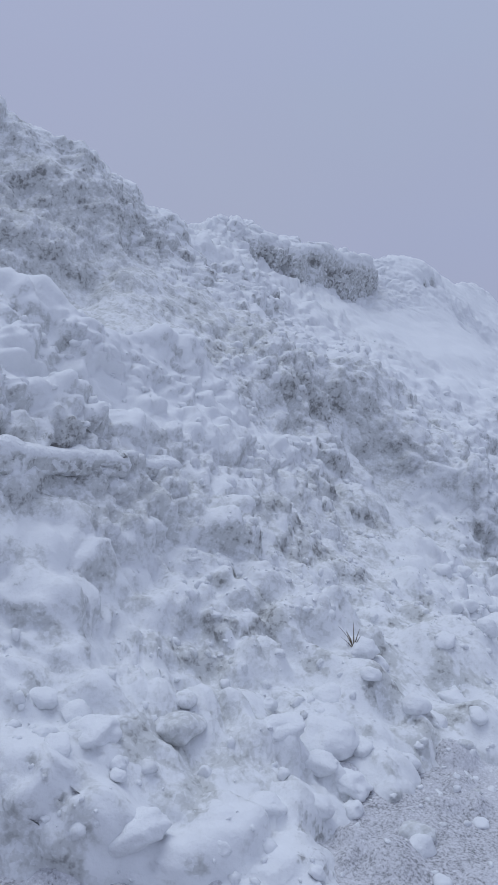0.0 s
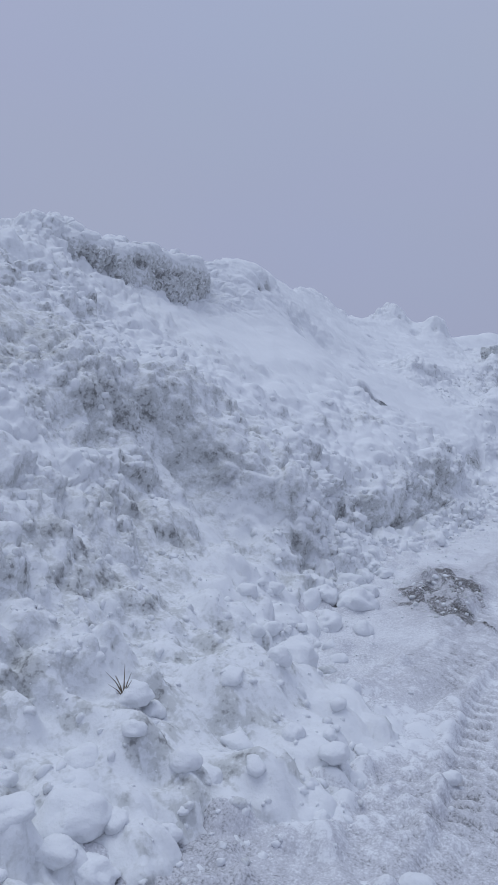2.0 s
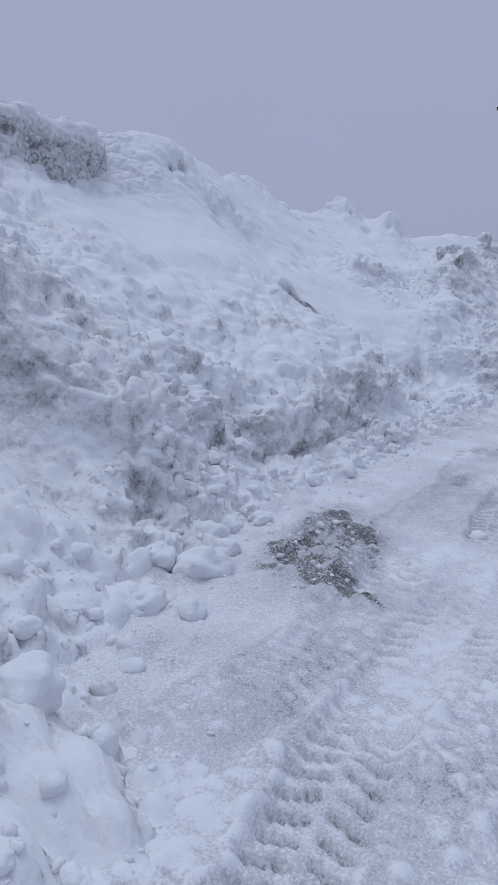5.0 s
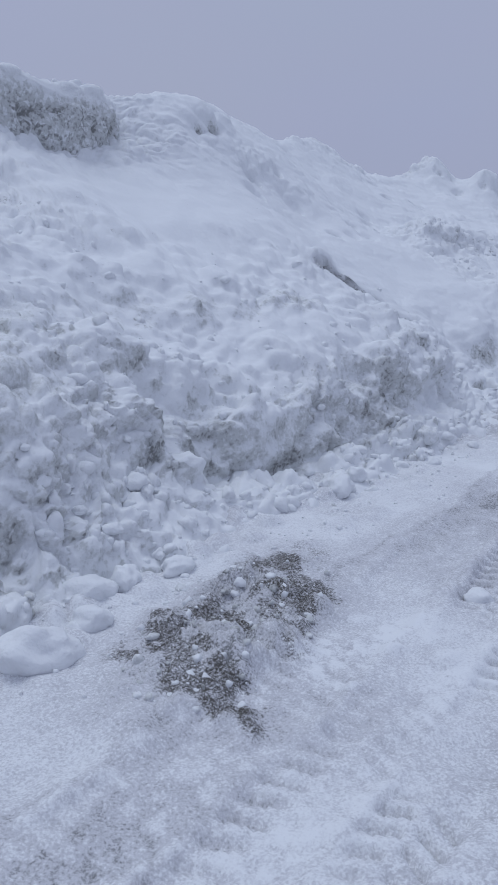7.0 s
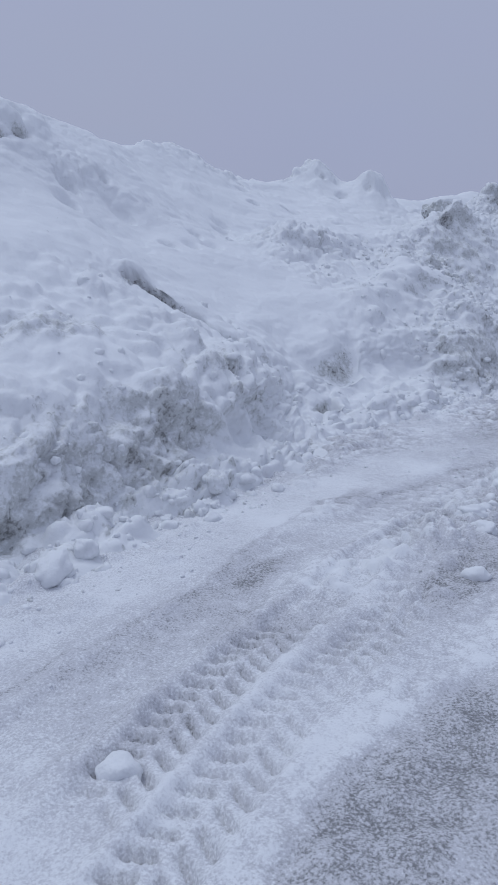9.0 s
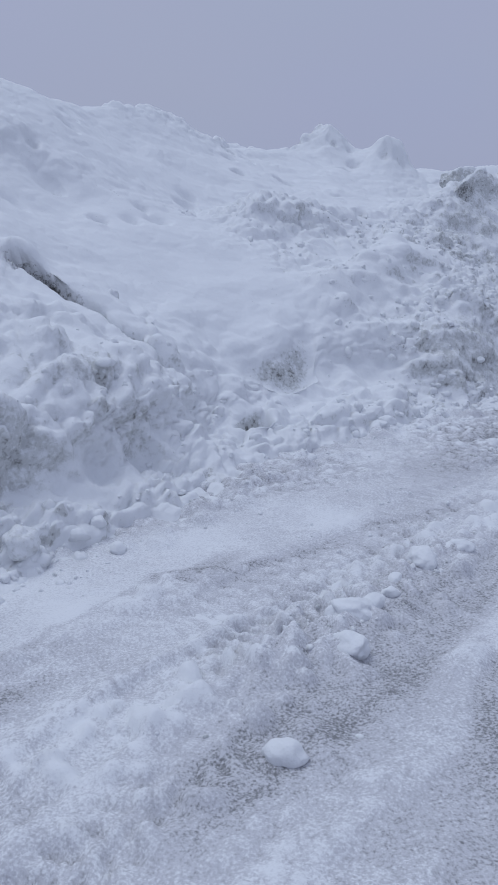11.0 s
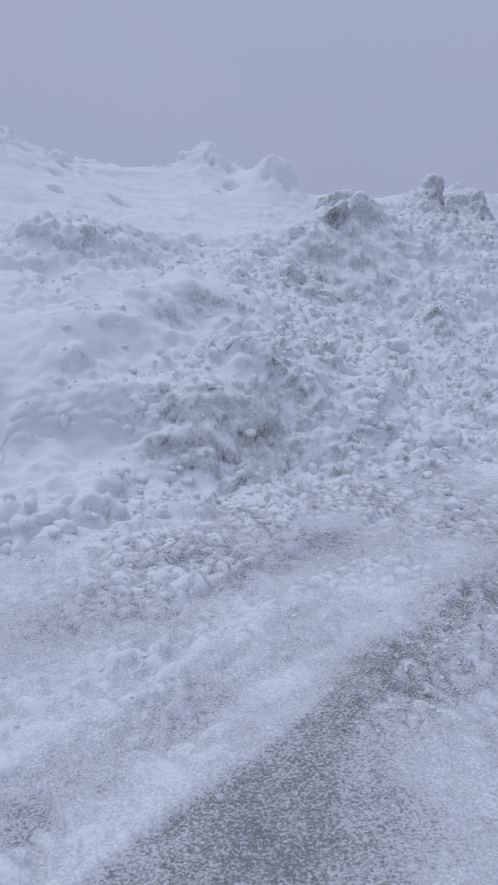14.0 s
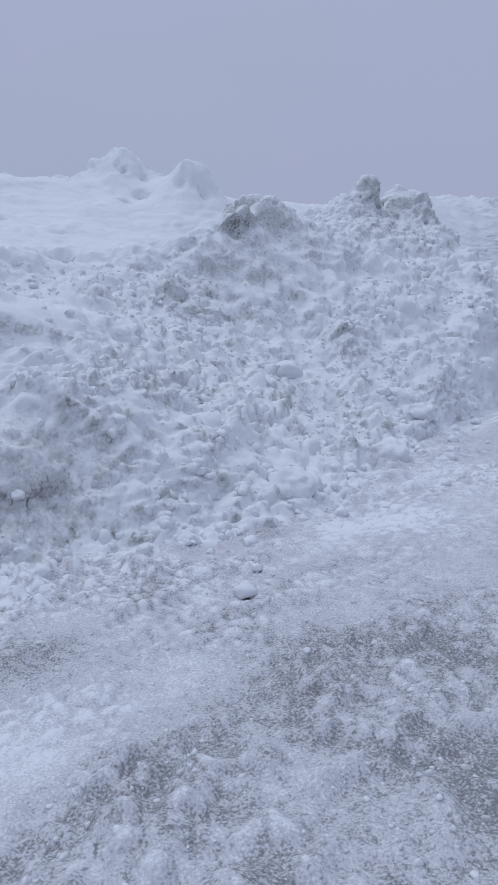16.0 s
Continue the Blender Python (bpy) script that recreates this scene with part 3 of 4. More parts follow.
h = 0.012 * fbm(GP, 1.4, 3, 81) + 0.006 * fbm(GP, 9, 2, 91) + 0.003 * fbm(GP, 26, 2, 95)
t1, in1, deep1 = track(GU, GV, [0, 3.4, 3.9, 4.6, 5.7, 6.6], [.3, .6, .72, .84, .92, .93], 0.34, 0.1, 0.016, 0.036, 5, (0.5, 7.0))
t2, in2, deep2 = track(GU, GV, [0, 4, 5.6, 8, 9.2, 10.5, 11.5, 14, 20], [1.45, 1.3, 1.2, 1.52, 1.62, 1.5, 1.4, 1.2, 1.0], 0.36, 0.09, 0.008, 0.008, 6, (2.5, 17))
t3, in3, deep3 = track(GU, GV, [5, 6, 6.5, 7, 7.7, 8.2, 9, 12], [.56, .6, .64, .7, .78, .8, .86, .9], 0.26, 0.095, 0.01, 0.045, 7, (5.0, 10))
t4, in4, deep4 = track(GU, GV, [6, 6.6, 7.06, 7.7, 8.2, 9, 9.6, 12], [.92, .94, 1.0, 1.12, 1.18, 1.2, 1.23, 1.2], 0.26, 0.095, 0.012, 0.045, 8, (6.4, 12))
t1, in1, deep1 = t1 + t4, np.maximum(in1, in4), np.maximum(deep1, deep4)
drift = np.exp(-((GV - np.interp(GU, [5.5, 6.2, 6.8, 7.8, 9, 10], [.75, .79, .86, .93, 1.02, 1.05])) / 0.08 + 0.6 * value_noise(GP, 3.0, 771)) ** 2) * ramp01(GU, 5.6, 6.2) * (1 - ramp01(GU, 9, 10.5))
h = h + 0.005 * near * drift
h = h + near * (t1 + t2 + t3 + 0.008 * fbm(GP, 7.0, 2, 97) * (1 - ramp01(GV, 1.6, 1.8) * (GU < 10)))
lane_edge = np.interp(GU, [3.5, 4.1, 4.6, 5.3, 6.0, 7.2, 8.7, 9.0, 9.5, 10.1, 10.4, 10.7, 11.3, 11.9, 12.5, 14], [1.7, 1.56, 1.5, 1.44, 1.55, 1.76, 1.78, 1.86, 1.9, 1.98, 1.75, 1.6, 1.55, 1.25, 1.1, 1.0]) + 0.015 * fbm(GP, 5.0, 2, 181)
churned = np.maximum.reduce([blob(GU, GV, 14.3, 0.2, 1.6, 0.3, 0.6), 0.4 * blob(GU, GV, 13.8, 1.5, 2.4, 0.6, 0.6), blob(GU, GV, 10.5, 1.0, 0.9, 0.16, 0.6), blob(GU, GV, 15.0, -0.5, 1.5, 0.4, 0.6)])
gw_ = GP + 0.03 * np.stack([value_noise(GP, 9.0, 301), value_noise(GP, 9.0, 302), np.zeros(len(GP))], 1)
loose = 0.25 + 0.75 * ramp01(fbm(GP, 1.1, 2, 105), -0.3, 0.6)
lane = ramp01(GV - lane_edge, -0.01, 0.03) * (1 - ramp01(GV - lane_edge, 0.55, 0.9)) * ramp01(GU, 3.6, 4.0) * (1 - ramp01(GU, 12.0, 13.0))
h = h + 0.012 * lane
loose = np.maximum(loose * (1 - 0.93 * lane), churned)
crust, crust_fine = cobbles(gw_, 11.0, 701, 0.5), cobbles(gw_, 24.0, 711, 0.5)
trodden = ramp01(fbm(GP, 1.6, 2, 721), -0.6, 0.3)
crumb = (0.8 * lumps(gw_, 8.0, 101, 0.4) + 1.0 * lumps(gw_, 17.0, 103, 0.75) + 0.8 * lumps(gw_, 32.0, 107, 0.7)) * loose * near
far_end = ramp01(GU, 12.0, 13.5)
pressed = np.clip(in1 + in2 + in3, 0, 1)
h = h + near * (1 - 0.95 * lane) * (1 - 0.92 * pressed) * ((0.02 + 0.006 * far_end) * crust * trodden + (0.008 + 0.006 * far_end) * crust_fine) * (0.4 + 0.6 * loose)
ragged = 0.12 * fbm(GP, 3.0, 3, 109)
patch = blob(GU + ragged, GV + ragged - 0.12 * (GU - 6.3), 6.3, 1.72, 0.62, 0.34, 0.4) + 0.45 * blob(GU + ragged, GV - ragged, 6.9, 1.9, 0.45, 0.25, 0.6)
h = h + churned * (0.5 * lumps(gw_, 9.0, 117, 0.75) + 0.05 * cobbles(gw_, 8.0, 761) * trodden) + 0.75 * crumb * (1 - 0.92 * np.clip(in1 + in2 + in3, 0, 1)) + patch * (0.02 + 0.06 * cobbles(gw_, 7.0, 741) * ramp01(fbm(GP, 4.0, 2, 743), -0.4, 0.5) + 0.03 * cobbles(gw_, 16.0, 751) + 0.6 * lumps(GP, 18.0, 113, 0.8))
puffs = ramp01(GV, 0.6, 0.8) * (1 - ramp01(GV, 1.2, 1.4)) * ramp01(GU, 7.5, 9.5) * (1 - ramp01(GU, 12.5, 14))
puff = lumps(gw_, 10.0, 171, 0.7) + 0.7 * lumps(gw_, 20.0, 173, 0.6)
h = h + puffs * puff
apron = ramp01(GV - np.interp(GU, [s_[0] for s_ in SECTIONS], [s_[1][1][0] for s_ in SECTIONS]), -0.55, 0.05) * near
h = h + 0.7 * apron * lumps(gw_, 6.0, 121, 0.7) + 0.05 * blob(GU, GV, 4.0, 1.35, 1.2, 0.18, 0.6)
along = np.stack([GU * 0.7, GV * 2.6, GU * 0], 1)
streak = ramp01(fbm(along, 0.8, 3, 131), -0.55, 0.45)
wobble = GV + 0.035 * fbm(GP, 2.2, 2, 133)
asphalt_edge = np.interp(GU, [6, 6.5, 7.15, 7.76, 8.2, 8.6, 9.5, 9.85, 10.15, 10.5, 10.8, 12.6], [.36, .39, .43, .48, .42, .3, .24, .28, .38, .42, .33, .31])
bare = (1 - ramp01(wobble - asphalt_edge, -0.02, 0.05)) * ramp01(GV, -2.2, -1.2) * ramp01(GU, 6.2, 7.0)
strip = bare * np.maximum(0.4 + 0.6 * streak, np.maximum(blob(GU, GV, 7.5, 0.25, 1.0, 0.2, 0.4), 1.25 * blob(GU, GV, 11.0, 0.02, 1.7, 0.36, 0.4))) * (1 - 0.5 * blob(GU, GV, 9.0, 0.0, 0.6, 0.5)) * (1 - 0.7 * ramp01(GU, 12.4, 13.4))
rut = ramp01(wobble, 0.52, 0.62) * (1 - ramp01(wobble, 0.8, 0.95)) * ramp01(GU, 8.6, 9.3) * (1 - ramp01(GU, 13.2, 14))
ridge_line = ramp01(wobble - asphalt_edge, 0.0, 0.05) * (1 - ramp01(wobble - asphalt_edge, 0.13, 0.22)) * ramp01(GU, 6.5, 8) * (1 - ramp01(GU, 11.5, 13))
h = h + 0.014 * ridge_line - 0.008 * rut
worn_lane = ramp01(fbm(along, 0.9, 2, 137), -0.3, 0.5) * (1 - ramp01(np.abs(GV - 1.0), 0.8, 1.3))
snowed = ramp01(fbm(GP, 1.3, 3, 731), 0.0, 0.6)
# greyer in the joints of the crust, paler on its raised pieces
slush = near * (1 - lane) * (0.4 + 0.6 * loose) * (1 - 0.8 * pressed) * ((0.6 + 0.5 * far_end) * (0.62 - crust) * trodden + (0.15 + 0.2 * far_end) * (0.6 - crust_fine))
gdirt = 0.39 - 0.02 * far_end - 0.18 * blob(GU, GV, 10.4, 1.25, 1.5, 0.35) - 0.25 * blob(GU, GV, 17.9, 1.2, 1.2, 0.4) + slush - 0.35 * snowed * strip - 0.12 * drift - 0.06 * lane - 0.35 * puffs * ramp01(puff, 0.005, 0.03) + 0.06 * ramp01(GU, 5, 8) * (1 - 0.8 * lane) - 0.25 * blob(GU, GV, 3.7, 1.3, 1.0, 0.35) + 0.34 * loose * (1 - lane) * near * (0.55 - ramp01(crumb, 0.003, 0.022)) + (0.58 + 0.16 * ramp01(GU, 6.5, 8)) * strip + 0.42 * rut - 0.14 * ridge_line * (1 - 0.7 * ramp01(GU, 11.8, 12.6)) + 0.14 * worn_lane * near + 0.42 * churned + near * ((0.42 + 0.25 * (1 - ramp01(GU, 5, 6.5))) * deep1 + 0.25 * deep2 + 0.45 * deep3) + 0.22 * in2 * ramp01(fbm(GP, 0.7, 2, 141), -0.5, 0.5) + 0.15 * in1 * ramp01(fbm(GP, 1.2, 2, 145), 0, 0.6) + 0.5 * blob(GU, GV, 2.25, 1.25, 0.5, 0.32) + 0.3 * blob(GU, GV, 2.7, 1.5, 0.2, 0.14) + 0.4 * blob(GU, GV, 8.95, 1.63, 0.3, 0.09) + 0.4 * blob(GU, GV, 10.33, 1.84, 0.2, 0.07) + 0.55 * patch + 0.35 * blob(GU, GV, 1.2, 2.0, 0.5, 0.6) + 0.1 * fbm(GP, 0.8, 2, 151) + (0.13 + 0.1 * far_end) * near * fbm(GP, 2.2, 3, 153) + 0.22 * np.exp(-((GV - lane_edge + 0.01) / 0.022) ** 2) * ramp01(GU, 3.8, 4.4) * (1 - ramp01(GU, 11.5, 12.5))
gsoil = np.clip(2.0 * patch * ramp01(fbm(GP, 12.0, 2, 781), -0.8, 0.3) * ramp01(fbm(GP, 4.0, 3, 161), -0.5, 0.3) * (1 - 0.75 * ramp01(cobbles(gw_, 7.0, 741) * ramp01(fbm(GP, 4.0, 2, 743), -0.4, 0.5), 0.6, 0.9)), 0, 1)
sharp_h = h
h = h.reshape(len(gu), len(gv)).copy()
h[1:-1] = (h[:-2] + 2 * h[1:-1] + h[2:]) / 4
h[:, 1:-1] = (h[:, :-2] + 2 * h[:, 1:-1] + h[:, 2:]) / 4
h = h.ravel() + (sharp_h - h.ravel()) * np.maximum(pressed, 0.8 * np.clip(patch, 0, 1))
GP[:, 2] = np.where(near > 0, h, 0) - 0.004
ground = sheet("ground", GP, len(gu), len(gv), SNOW_GROUND, {"dirt": np.clip(gdirt, -0.3, 1.3), "soil_shade": gsoil})
tagged(ground, "driven-over snow on a car park with tyre prints and grey slush", "ground", kind="structure")

# ---- the street lamp behind the bank ----


def part(name, bm, material, parent, label=""):
    me = bpy.data.meshes.new(name)
    bm.to_mesh(me)
    bm.free()
    me.materials.append(material)
    ob = new(name, me)
    ob.parent = parent
    if label:
        tagged(ob, label)
    return ob


def tube(r0, r1, z0, z1, sides=12, m=Matrix()):
    bm = bmesh.new()
    bmesh.ops.create_cone(bm, cap_ends=True, segments=sides, radius1=r0, radius2=r1, depth=z1 - z0, matrix=m @ Matrix.Translation((0, 0, (z0 + z1) / 2)))
    return bm


def box(x, y, z, m=Matrix(), bevel=0.01):
    bm = bmesh.new()
    bmesh.ops.create_cube(bm, size=1, matrix=m @ Matrix.Diagonal((x, y, z, 1)))
    bmesh.ops.bevel(bm, geom=bm.edges[:], offset=bevel, segments=2, affect="EDGES")
    return bm


lamp = new("street_lamp")
lamp.matrix_world = Matrix.Translation((23.0, 34.7, -0.3)) @ Matrix.Rotation(radians(-4.6), 4, (0.55, 0.84, 0)) @ pose(0, 0, 0, 0, 0, -32)
tagged(lamp, "tall black steel car park lamp post with two flat heads", "street lamp")
part("base", tube(0.22, 0.22, 0, 0.05), BLACK_PAINT, lamp)
part("pole", tube(0.1, 0.08, 0.05, 10.75), BLACK_PAINT, lamp)
part("arm", box(1.1, 0.07, 0.07, pose(0, 0, 10.7)), BLACK_PAINT, lamp)
for side in (-1, 1):
    head = part("lamp_head", box(0.62, 0.34, 0.09, pose(side * 0.52, 0, 10.76, 0, side * -6, 0)), BLACK_PAINT, lamp)
    part("lens", box(0.42, 0.24, 0.02, pose(side * 0.54, 0, 10.7, 0, side * -6, 0), 0.004), LAMP_LENS, head, "dull grey lamp lens, not lit")

# ---- the great block on the crest ----


def snow_block(name, centre, half, turn, seed, power=0.42, nu=340, nv=170, label=""):
    """A block broken out of packed old snow: a rounded box, pitted on its faces, with fresh snow on top."""
    th = np.linspace(0, 2 * np.pi, nu)
    ph = np.linspace(-np.pi / 2, np.pi / 2, nv)
    T, F = np.repeat(th, nv), np.tile(ph, nu)

    def sp(x):
        return np.sign(x) * np.abs(x) ** power

    q = np.stack([sp(np.cos(F)) * sp(np.cos(T)) * half[0], sp(np.cos(F)) * sp(np.sin(T)) * half[1], sp(np.sin(F)) * half[2]], 1)
    n = q / np.array(half) ** 2
    n /= np.linalg.norm(n, axis=1, keepdims=True) + 1e-9
    o = q + seed * 3.1
    top = ramp01(n[:, 2], 0.35, 0.8)
    thin = min(1.0, max(0.42, min(half) / 0.25))
    bend = (0.2 * value_noise(o, 0.7 / min(half), seed) + 0.14 * value_noise(o, 1.6 / min(half), seed + 1)) * min(half)
    pits = 0.6 * lumps(o * np.array((1, 1, 0.7)), 5, seed + 2, 0.8) + 0.8 * lumps(o * np.array((1, 1, 0.6)), 13, seed + 3, 0.8)
    holes = lumps(o, 4.5, seed + 9, 0.4) * ramp01(n[:, 2], -0.2, 0.2)
    q = q + n * (bend + thin * (pits * (1 - 0.75 * top) - 0.9 * holes * (1 - top) + 0.5 * top * lumps(o, 4.0, seed + 4, 0.8)))[:, None]
    # faces are greyer than the top, greyest in the holes, paler on the knobs
    d = (1 - top) * (0.95 + 0.35 * fbm(o, 2.6, 2, seed + 5) - 0.35 * ramp01(pits, 0.05, 0.13) + 6.0 * holes) - 0.12 - (0.2 if 0.2 < half[2] < 0.48 else 0)
    ob = sheet(name, q, nu, nv, SNOW_BLOCK, {"dirt": d})
    ob.matrix_world = Matrix.Translation((*to_world(centre[0], centre[1]), centre[2])) @ pose(0, 0, 0, *turn)
    return tagged(ob, label, "snow block")


snow_block("snow_block", (9.42, 7.62, 2.93), (1.14, 0.56, 0.5), (4, 2, 45 + 4), 3, label="large block of gritty grey ice capped with fresh snow")
snow_block("snow_block", (8.1, 7.78, 3.02), (0.5, 0.5, 0.46), (4, 6, 45 - 6), 8, 0.7, label="lumpy broken block of packed snow on the crest")
snow_block("snow_slab", (1.95, 3.23, 1.06), (0.5, 0.16, 0.07), (-3, 7, 45), 25, 0.5, 220, 80, label="dark gritty slab of ice sticking out of the bank")
snow_block("snow_slab", (2.6, 3.26, 0.98), (0.24, 0.13, 0.06), (-3, 8, 42), 29, 0.5, 160, 70, label="thick grey broken end of an ice slab in the bank")
snow_block("snow_block", (23.9, 5.5, 2.95), (0.11, 0.15, 0.32), (4, -8, 60), 14, 0.75, 120, 70, label="upright jagged chunk of old snow on the crest")
snow_block("snow_block", (25.0, 5.55, 2.82), (0.5, 0.4, 0.4), (0, 8, 45), 17, 0.8, 160, 80, label="broad dirty chunk of old snow on the crest")
snow_block("snow_block", (20.85, 5.45, 2.56), (0.32, 0.32, 0.28), (0, 6, 40), 21, 0.8, 120, 70, label="grey chunk of packed snow topping a mound")

# ---- clods ----


def clod_mesh(seed, level, material):
    """A lump of broken snow: a few flattened sides, rounded by fresh snow, with a rough skin."""
    rnd = random.Random(seed)
    bm = bmesh.new()
    bmesh.ops.create_icosphere(bm, subdivisions=level, radius=0.5)
    cuts = [(Vector((rnd.gauss(0, 1), rnd.gauss(0, 1), rnd.gauss(0, 1))).normalized(), rnd.uniform(0.34, 0.48)) for _ in range(4)]
    for w in bm.verts:
        for n, d in cuts:
            over = w.co.dot(n) - d
            if over > 0:
                w.co -= n * over * 0.45
        w.co *= 1 + 0.3 * noise.noise(w.co * 2.2 + Vector((seed, 0, 0))) + 0.16 * noise.noise(w.co * 4.5 + Vector((0, seed, 0))) + 0.05 * noise.noise(w.co * 14 + Vector((0, 0, seed)))
    for f in bm.faces:
        f.smooth = True
    me = bpy.data.meshes.new("snow_clod")
    bm.to_mesh(me)
    bm.free()
    me.materials.append(material)
    return me


WHITE_CLODS = [clod_mesh(k, 4, SNOW_CLOD) for k in range(7)]
DIRTY_CLODS = [clod_mesh(k + 20, 4, SNOW_CLOD_DIRTY) for k in range(5)]
SMALL_CLODS = [clod_mesh(k + 40, 3, SNOW_CLOD) for k in range(7)]
SMALL_DIRTY = [clod_mesh(k + 60, 3, SNOW_CLOD_DIRTY) for k in range(5)]


def surface_z(u, v):
    """Height of the bank or the ground at a place of the plan."""
    k = np.where((np.abs(U2 - u) < 0.06) & (np.abs(V2 - v) < 0.06))[0]
    z = float(np.median(P[k, 2])) if len(k) else -1.0
    return max(z, 0.0)


def clod(u, v, size, sx=1.0, sy=1.0, sz=0.8, dirty=False, z=None, turn=None, sink=0.3, label=""):
    rnd = random.Random(int(u * 1000) * 7 + int(v * 1000))
    meshes = (DIRTY_CLODS if dirty else WHITE_CLODS) if size > 0.13 else (SMALL_DIRTY if dirty else SMALL_CLODS)
    ob = new("snow_clod", rnd.choice(meshes))
    z = surface_z(u, v) if z is None else z
    x, y = to_world(u, v)
    ob.matrix_world = pose(x, y, z + size * sz * (0.5 - sink), rnd.uniform(-15, 15), rnd.uniform(-15, 15), rnd.uniform(0, 360) if turn is None else turn) @ Matrix.Diagonal((size * sx, size * sy, size * sz, 1))
    what = label or ("grey gritty clod of old snow at the foot of the bank" if dirty else "white rounded clod of snow at the foot of the bank")
    return tagged(ob, what, "snow clod", group="snow clods along the bank")


# the ones that stand out
clod(5.62, 2.12, 0.3, 1.25, 0.8, 0.7, turn=30, label="large flat-topped white snow clod beside the dirt heap")
clod(6.3, 2.4, 0.18, 1.0, 0.8, 0.95, label="white snow clod leaning on the foot of the bank")
clod(6.62, 2.35, 0.16, 1.4, 0.9, 0.7)
clod(5.5, 2.35, 0.2)
clod(6.1, 2.42, 0.2, 1.3)
clod(3.98, 1.74, 0.24, 1.1, 0.9, 0.85, label="round white snow clod lying on the flat snow")
clod(9.77, 2.58, 0.19, 1.1, 0.9, 0.9, dirty=True, label="round grey snow clod below the ledge")
clod(8.26, 2.46, 0.2, 1.3, 0.9, 0.8)
clod(8.52, 2.5, 0.14)
clod(5.07, 2.1, 0.2, 1.2, 0.9, 0.8)
clod(5.95, 2.2, 0.17)
clod(7.36, 1.09, 0.13, 1.15, 0.85, 0.75, z=-0.02, sink=0.38, label="white snow clod lying between tyre prints")
for uu, vv, ss in ((11.0, 1.03, .17), (11.23, 0.95, .14), (10.32, 0.99, .17), (10.44, 0.98, .13), (10.28, 1.06, .1), (10.08, 0.86, .15), (10.72, 1.02, .09), (10.6, 0.98, .08), (11.1, 1.08, .08), (9.41, 0.67, .12)):
    clod(uu, vv, ss, 1.15, 0.85, 0.7, label="white snow clod in a row along a tyre rut")
clod(15.45, 1.05, 0.13, label="small white snow clod alone on the slush")
clod(18.6, 2.05, 0.36, 1.1, 1, 0.8, label="big squarish snow clod at the end of the bank")
clod(16.9, 1.85, 0.3, 1.2, 1, 0.8)
clod(18.85, 3.42, 0.3, 1.2, 0.9, 0.8)
clod(19.9, 2.4, 0.26)
for uu, vv, ss in ((1.45, 2.3, .13), (1.52, 2.18, .12), (1.32, 2.0, .12), (1.5, 2.05, .2), (2.4, 1.7, .24), (2.32, 1.52, .16), (2.05, 1.48, .13), (1.86, 1.55, .14), (3.06, 1.92, .13), (2.98, 1.98, .18), (2.9, 1.5, .12), (3.0, 1.35, .1), (2.15, 1.75, .18), (3.25, 1.6, .15), (3.4, 1.75, .13), (2.5, 1.6, .12), (2.25, 1.62, .15), (2.6, 1.85, .15), (2.75, 1.75, .11)):
    clod(uu, vv, ss * 0.85, 1.25, 1.05, 0.7, sink=0.64)
clod(1.45, 1.72, 0.16, 1.2, 1.0, 0.7, sink=0.5)
clod(1.85, 1.98, 0.2, 1.1, 0.9, 0.6, dirty=True, sink=0.6, label="large dirty snow clod half sunk in white snow")

# the rest of the scatter along the foot
scatter = random.Random(12)
foot_u = [s_[0] for s_ in SECTIONS]
foot_v = [s_[1][1][0] for s_ in SECTIONS]
for _ in range(160):
    uu = scatter.uniform(1.2, 21) if scatter.random() < 0.6 else scatter.uniform(1.2, 7)
    vv = float(np.interp(uu, foot_u, foot_v)) + scatter.gauss(0.12, 0.28)
    clod(uu, vv, 0.045 + 0.08 * scatter.random() ** 2.2, scatter.uniform(0.9, 1.3), scatter.uniform(0.8, 1.1), scatter.uniform(0.65, 0.95), dirty=scatter.random() < 0.08, sink=scatter.uniform(0.2, 0.5))

for _ in range(60):
    uu = scatter.uniform(13, 20)
    vv = float(np.interp(uu, foot_u, foot_v)) + scatter.gauss(0.0, 0.25)
    clod(uu, vv, 0.045 + 0.09 * scatter.random() ** 2.4, scatter.uniform(0.9, 1.3), scatter.uniform(0.8, 1.1), scatter.uniform(0.65, 0.95), dirty=scatter.random() < 0.12, sink=scatter.uniform(0.15, 0.4))

# ---- a tuft of dead grass in the rubble ----
STRAW = plain_material("straw", (0.12, 0.09, 0.06), 0.8, grain=90.0)
tuft = new("grass_tuft")
tuft.location = (*to_world(2.93, 1.97), surface_z(2.93, 1.97) - 0.02)
tagged(tuft, "small tuft of dead brown grass poking through snow", "grass tuft")
for k in range(7):
    bm = bmesh.new()
    lean, way, tall = 0.5 + 0.16 * (k % 4), 0.6 + 0.45 * k, 0.08 + 0.02 * (k % 3)
    rings = []
    for j in range(4):
        q = j / 3
        c = Vector((math.cos(way) * lean * tall * q * q, math.sin(way) * lean * tall * q * q, tall * q))
        r = 0.006 * (1 - 0.85 * q)
        rings.append([bm.verts.new(c + Vector((r * math.cos(a), 0.5 * r * math.sin(a), 0))) for a in (0, 2.1, 4.2)])
    for lo, hi in zip(rings, rings[1:]):
        for i in range(3):
            bm.faces.new((lo[i], lo[(i + 1) % 3], hi[(i + 1) % 3], hi[i]))
    bm.faces.new(rings[-1])
    part("blade", bm, STRAW, tuft)

# ---- crumbs, too many to count ----


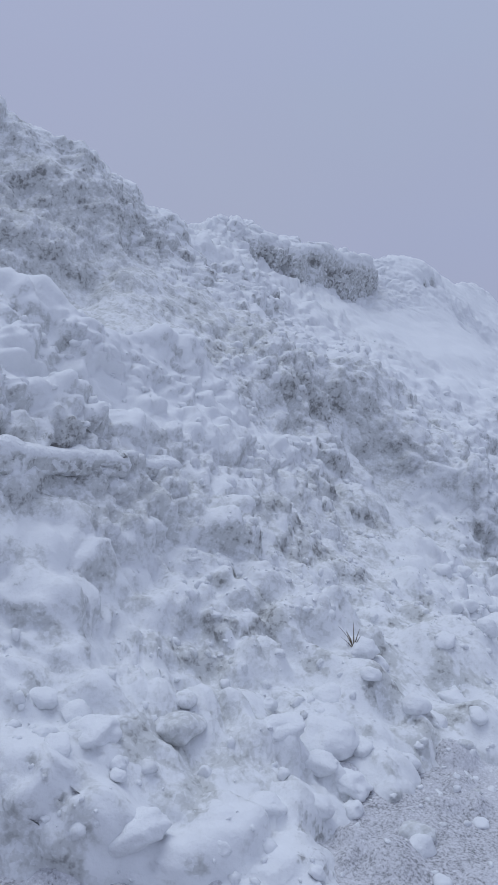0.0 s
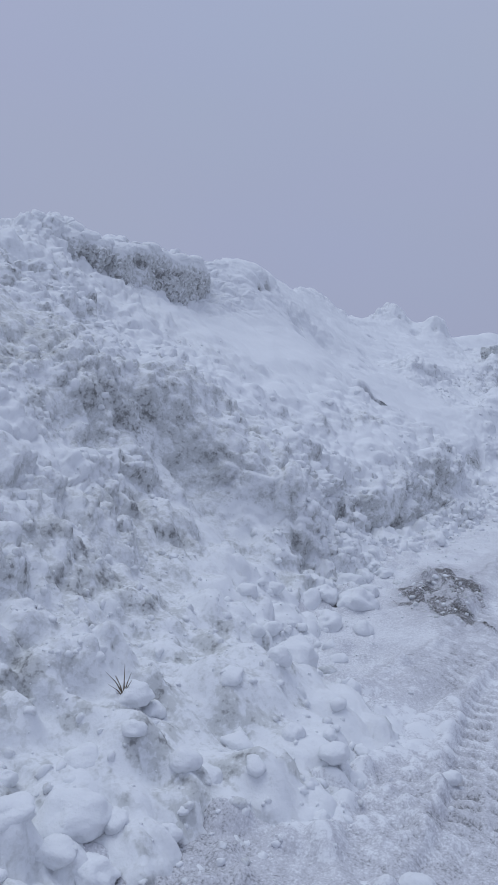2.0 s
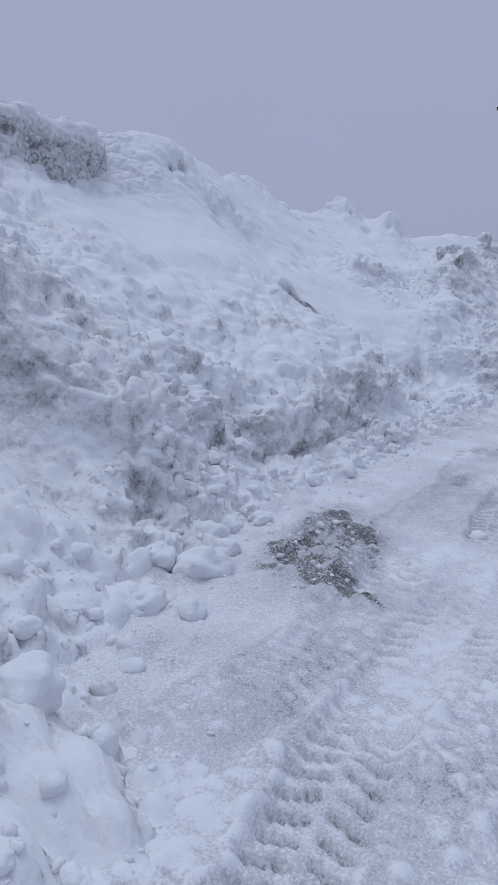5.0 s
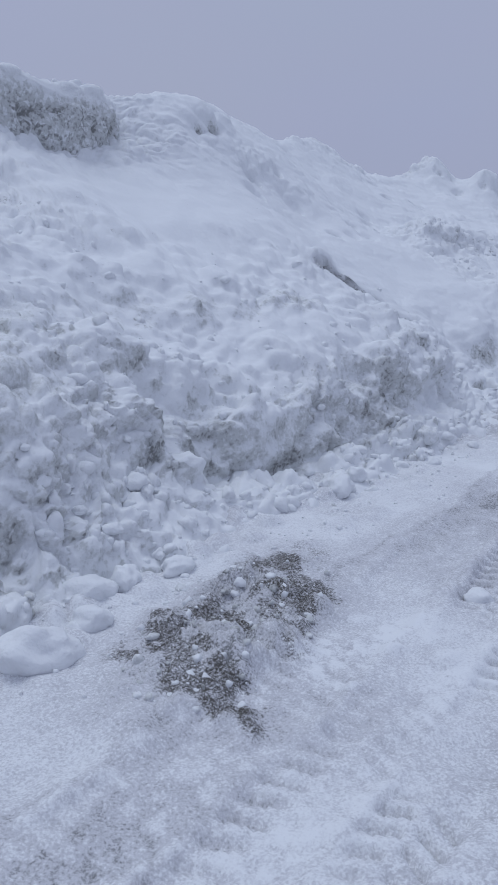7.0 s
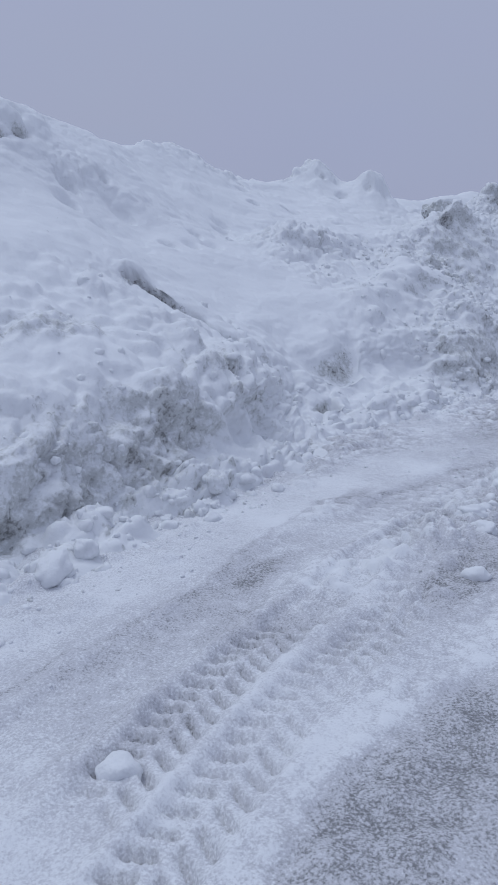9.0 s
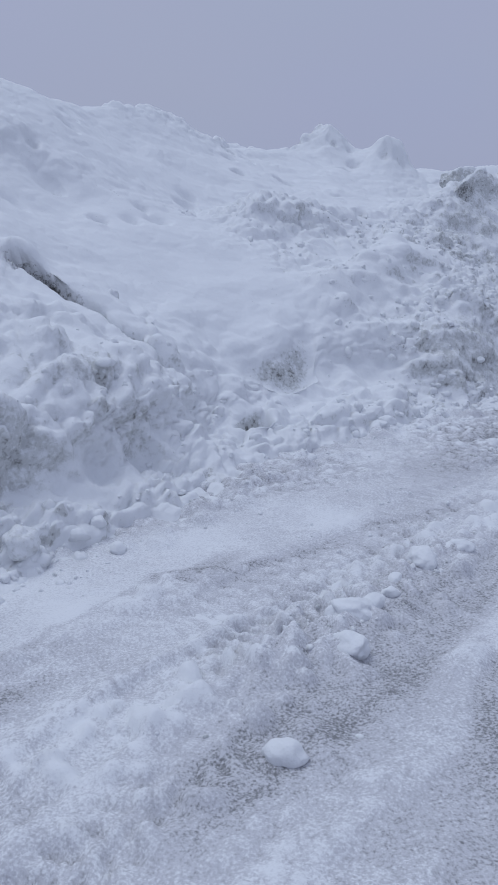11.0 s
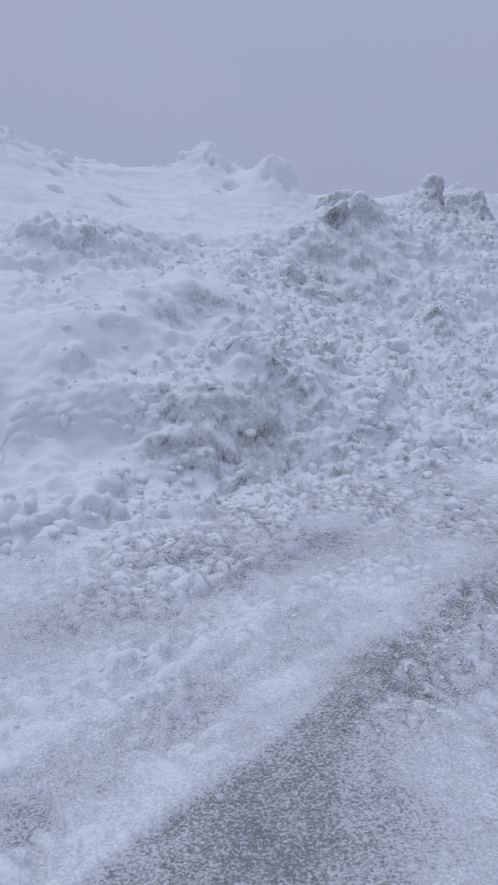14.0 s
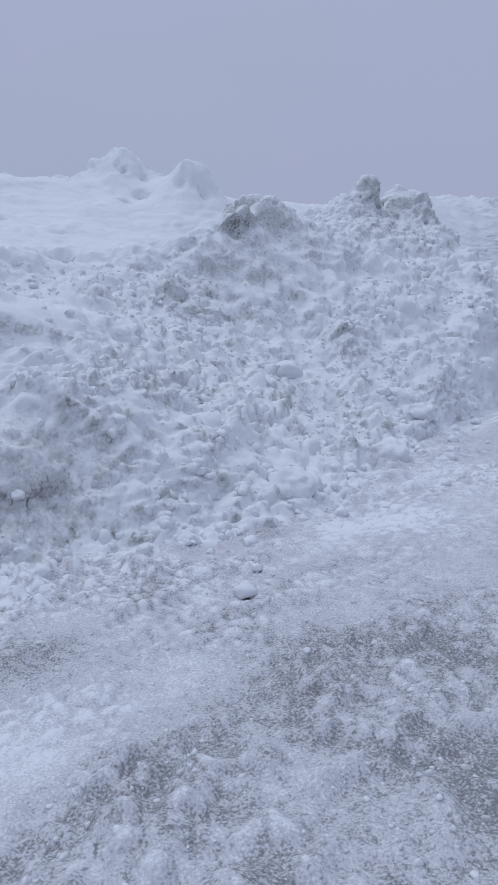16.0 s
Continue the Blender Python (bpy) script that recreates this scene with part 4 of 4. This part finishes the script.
def crumbs(name, count, seed, places, sizes, dirts, label):
    """Broken bits of snow joined into one mesh, each a rough little lump."""
    rnd = np.random.RandomState(seed)
    kinds = []
    for k in range(6):
        bm = bmesh.new()
        bmesh.ops.create_icosphere(bm, subdivisions=2, radius=0.5)
        for w in bm.verts:
            w.co *= 1 + 0.55 * noise.noise(w.co * 2.5 + Vector((k * 5.0 + seed, 0, 0))) + 0.2 * noise.noise(w.co * 6 + Vector((0, k * 5.0, 0)))
        bm.verts.ensure_lookup_table()
        kinds.append((np.array([w.co[:] for w in bm.verts]), np.array([[w.index for w in f.verts] for f in bm.faces])))
        bm.free()
    vs, fs, ds, base = [], [], [], 0
    for i in range(count):
        co, fa = kinds[i % 6]
        a = rnd.uniform(0, 2 * np.pi)
        r = np.array(((math.cos(a), -math.sin(a), 0), (math.sin(a), math.cos(a), 0), (0, 0, 1)))
        vs.append((co * sizes[i] * rnd.uniform(0.55, 1.3, 3)) @ r.T + places[i])
        fs.append(fa + base)
        ds.append(np.full(len(co), dirts[i]))
        base += len(co)
    vs, fs, ds = np.concatenate(vs), np.concatenate(fs).astype(np.int32), np.concatenate(ds)
    me = bpy.data.meshes.new(name)
    me.vertices.add(len(vs))
    me.vertices.foreach_set("co", vs.astype(np.float32).ravel())
    me.loops.add(fs.size)
    me.loops.foreach_set("vertex_index", fs.ravel())
    me.polygons.add(len(fs))
    me.polygons.foreach_set("loop_start", np.arange(0, fs.size, 3, dtype=np.int32))
    me.polygons.foreach_set("use_smooth", np.ones(len(fs), dtype=bool))
    me.update(calc_edges=True)
    me.attributes.new("dirt", "FLOAT", "POINT").data.foreach_set("value", ds.astype(np.float32))
    me.materials.append(SNOW_CRUMB)
    return tagged(new(name, me), label, "snow crumbs", kind="stuff")


pick = np.random.RandomState(3)
weight = rough ** 4 * (0.3 + 0.7 * patchy) * (N2[:, 2] > 0.25) * ((U > 1.0) & (U < 23) & (V < 6.2)) * (1 - 0.8 * blob(U, V, 9.4, 4.4, 2.6, 1.3)) * (0.22 + 0.5 * blob(U, V, 2.9, 2.1, 2.2, 1.1) + 0.45 * blob(U, V, 17.5, 3.2, 4.5, 1.9))
weight = weight * np.repeat(np.gradient(us), NV)
BITS = 6000
chosen = pick.choice(len(P), BITS, replace=False, p=weight / weight.sum())
size = (0.018 + 0.085 * pick.rand(BITS) ** 2.3) * (1 - 0.45 * ahead[chosen] * (U[chosen] < 5))
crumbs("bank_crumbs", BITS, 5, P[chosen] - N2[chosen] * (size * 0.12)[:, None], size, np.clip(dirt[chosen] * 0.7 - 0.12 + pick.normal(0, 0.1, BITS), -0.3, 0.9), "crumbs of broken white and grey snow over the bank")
gw = near * (0.015 + 1.2 * churned + 1.5 * np.clip(patch, 0, 1) + 0.9 * apron) * np.repeat(np.gradient(gu), len(gv)) * np.tile(np.gradient(gv), len(gu)) * ((GU > 1) & (GU < 19) & (GV > -1.8) & (GV < 2.9))
chosen = pick.choice(len(GP), 3600, replace=False, p=gw / gw.sum())
size = 0.008 + (0.022 + 0.025 * np.clip(patch[chosen], 0, 1)) * pick.rand(3600) ** 2
crumbs("ground_crumbs", 3600, 6, GP[chosen] + np.array((0, 0, 1)) * (size * -0.05)[:, None], size, np.clip(gdirt[chosen] * 0.4 - 0.08 + np.where(pick.rand(3600) < 0.5, 0.7, -0.5) * np.clip(patch[chosen], 0, 1) + pick.normal(0, 0.15, 3600), -0.3, 1.3), "crumbs of snow and slush scattered over the driven snow")
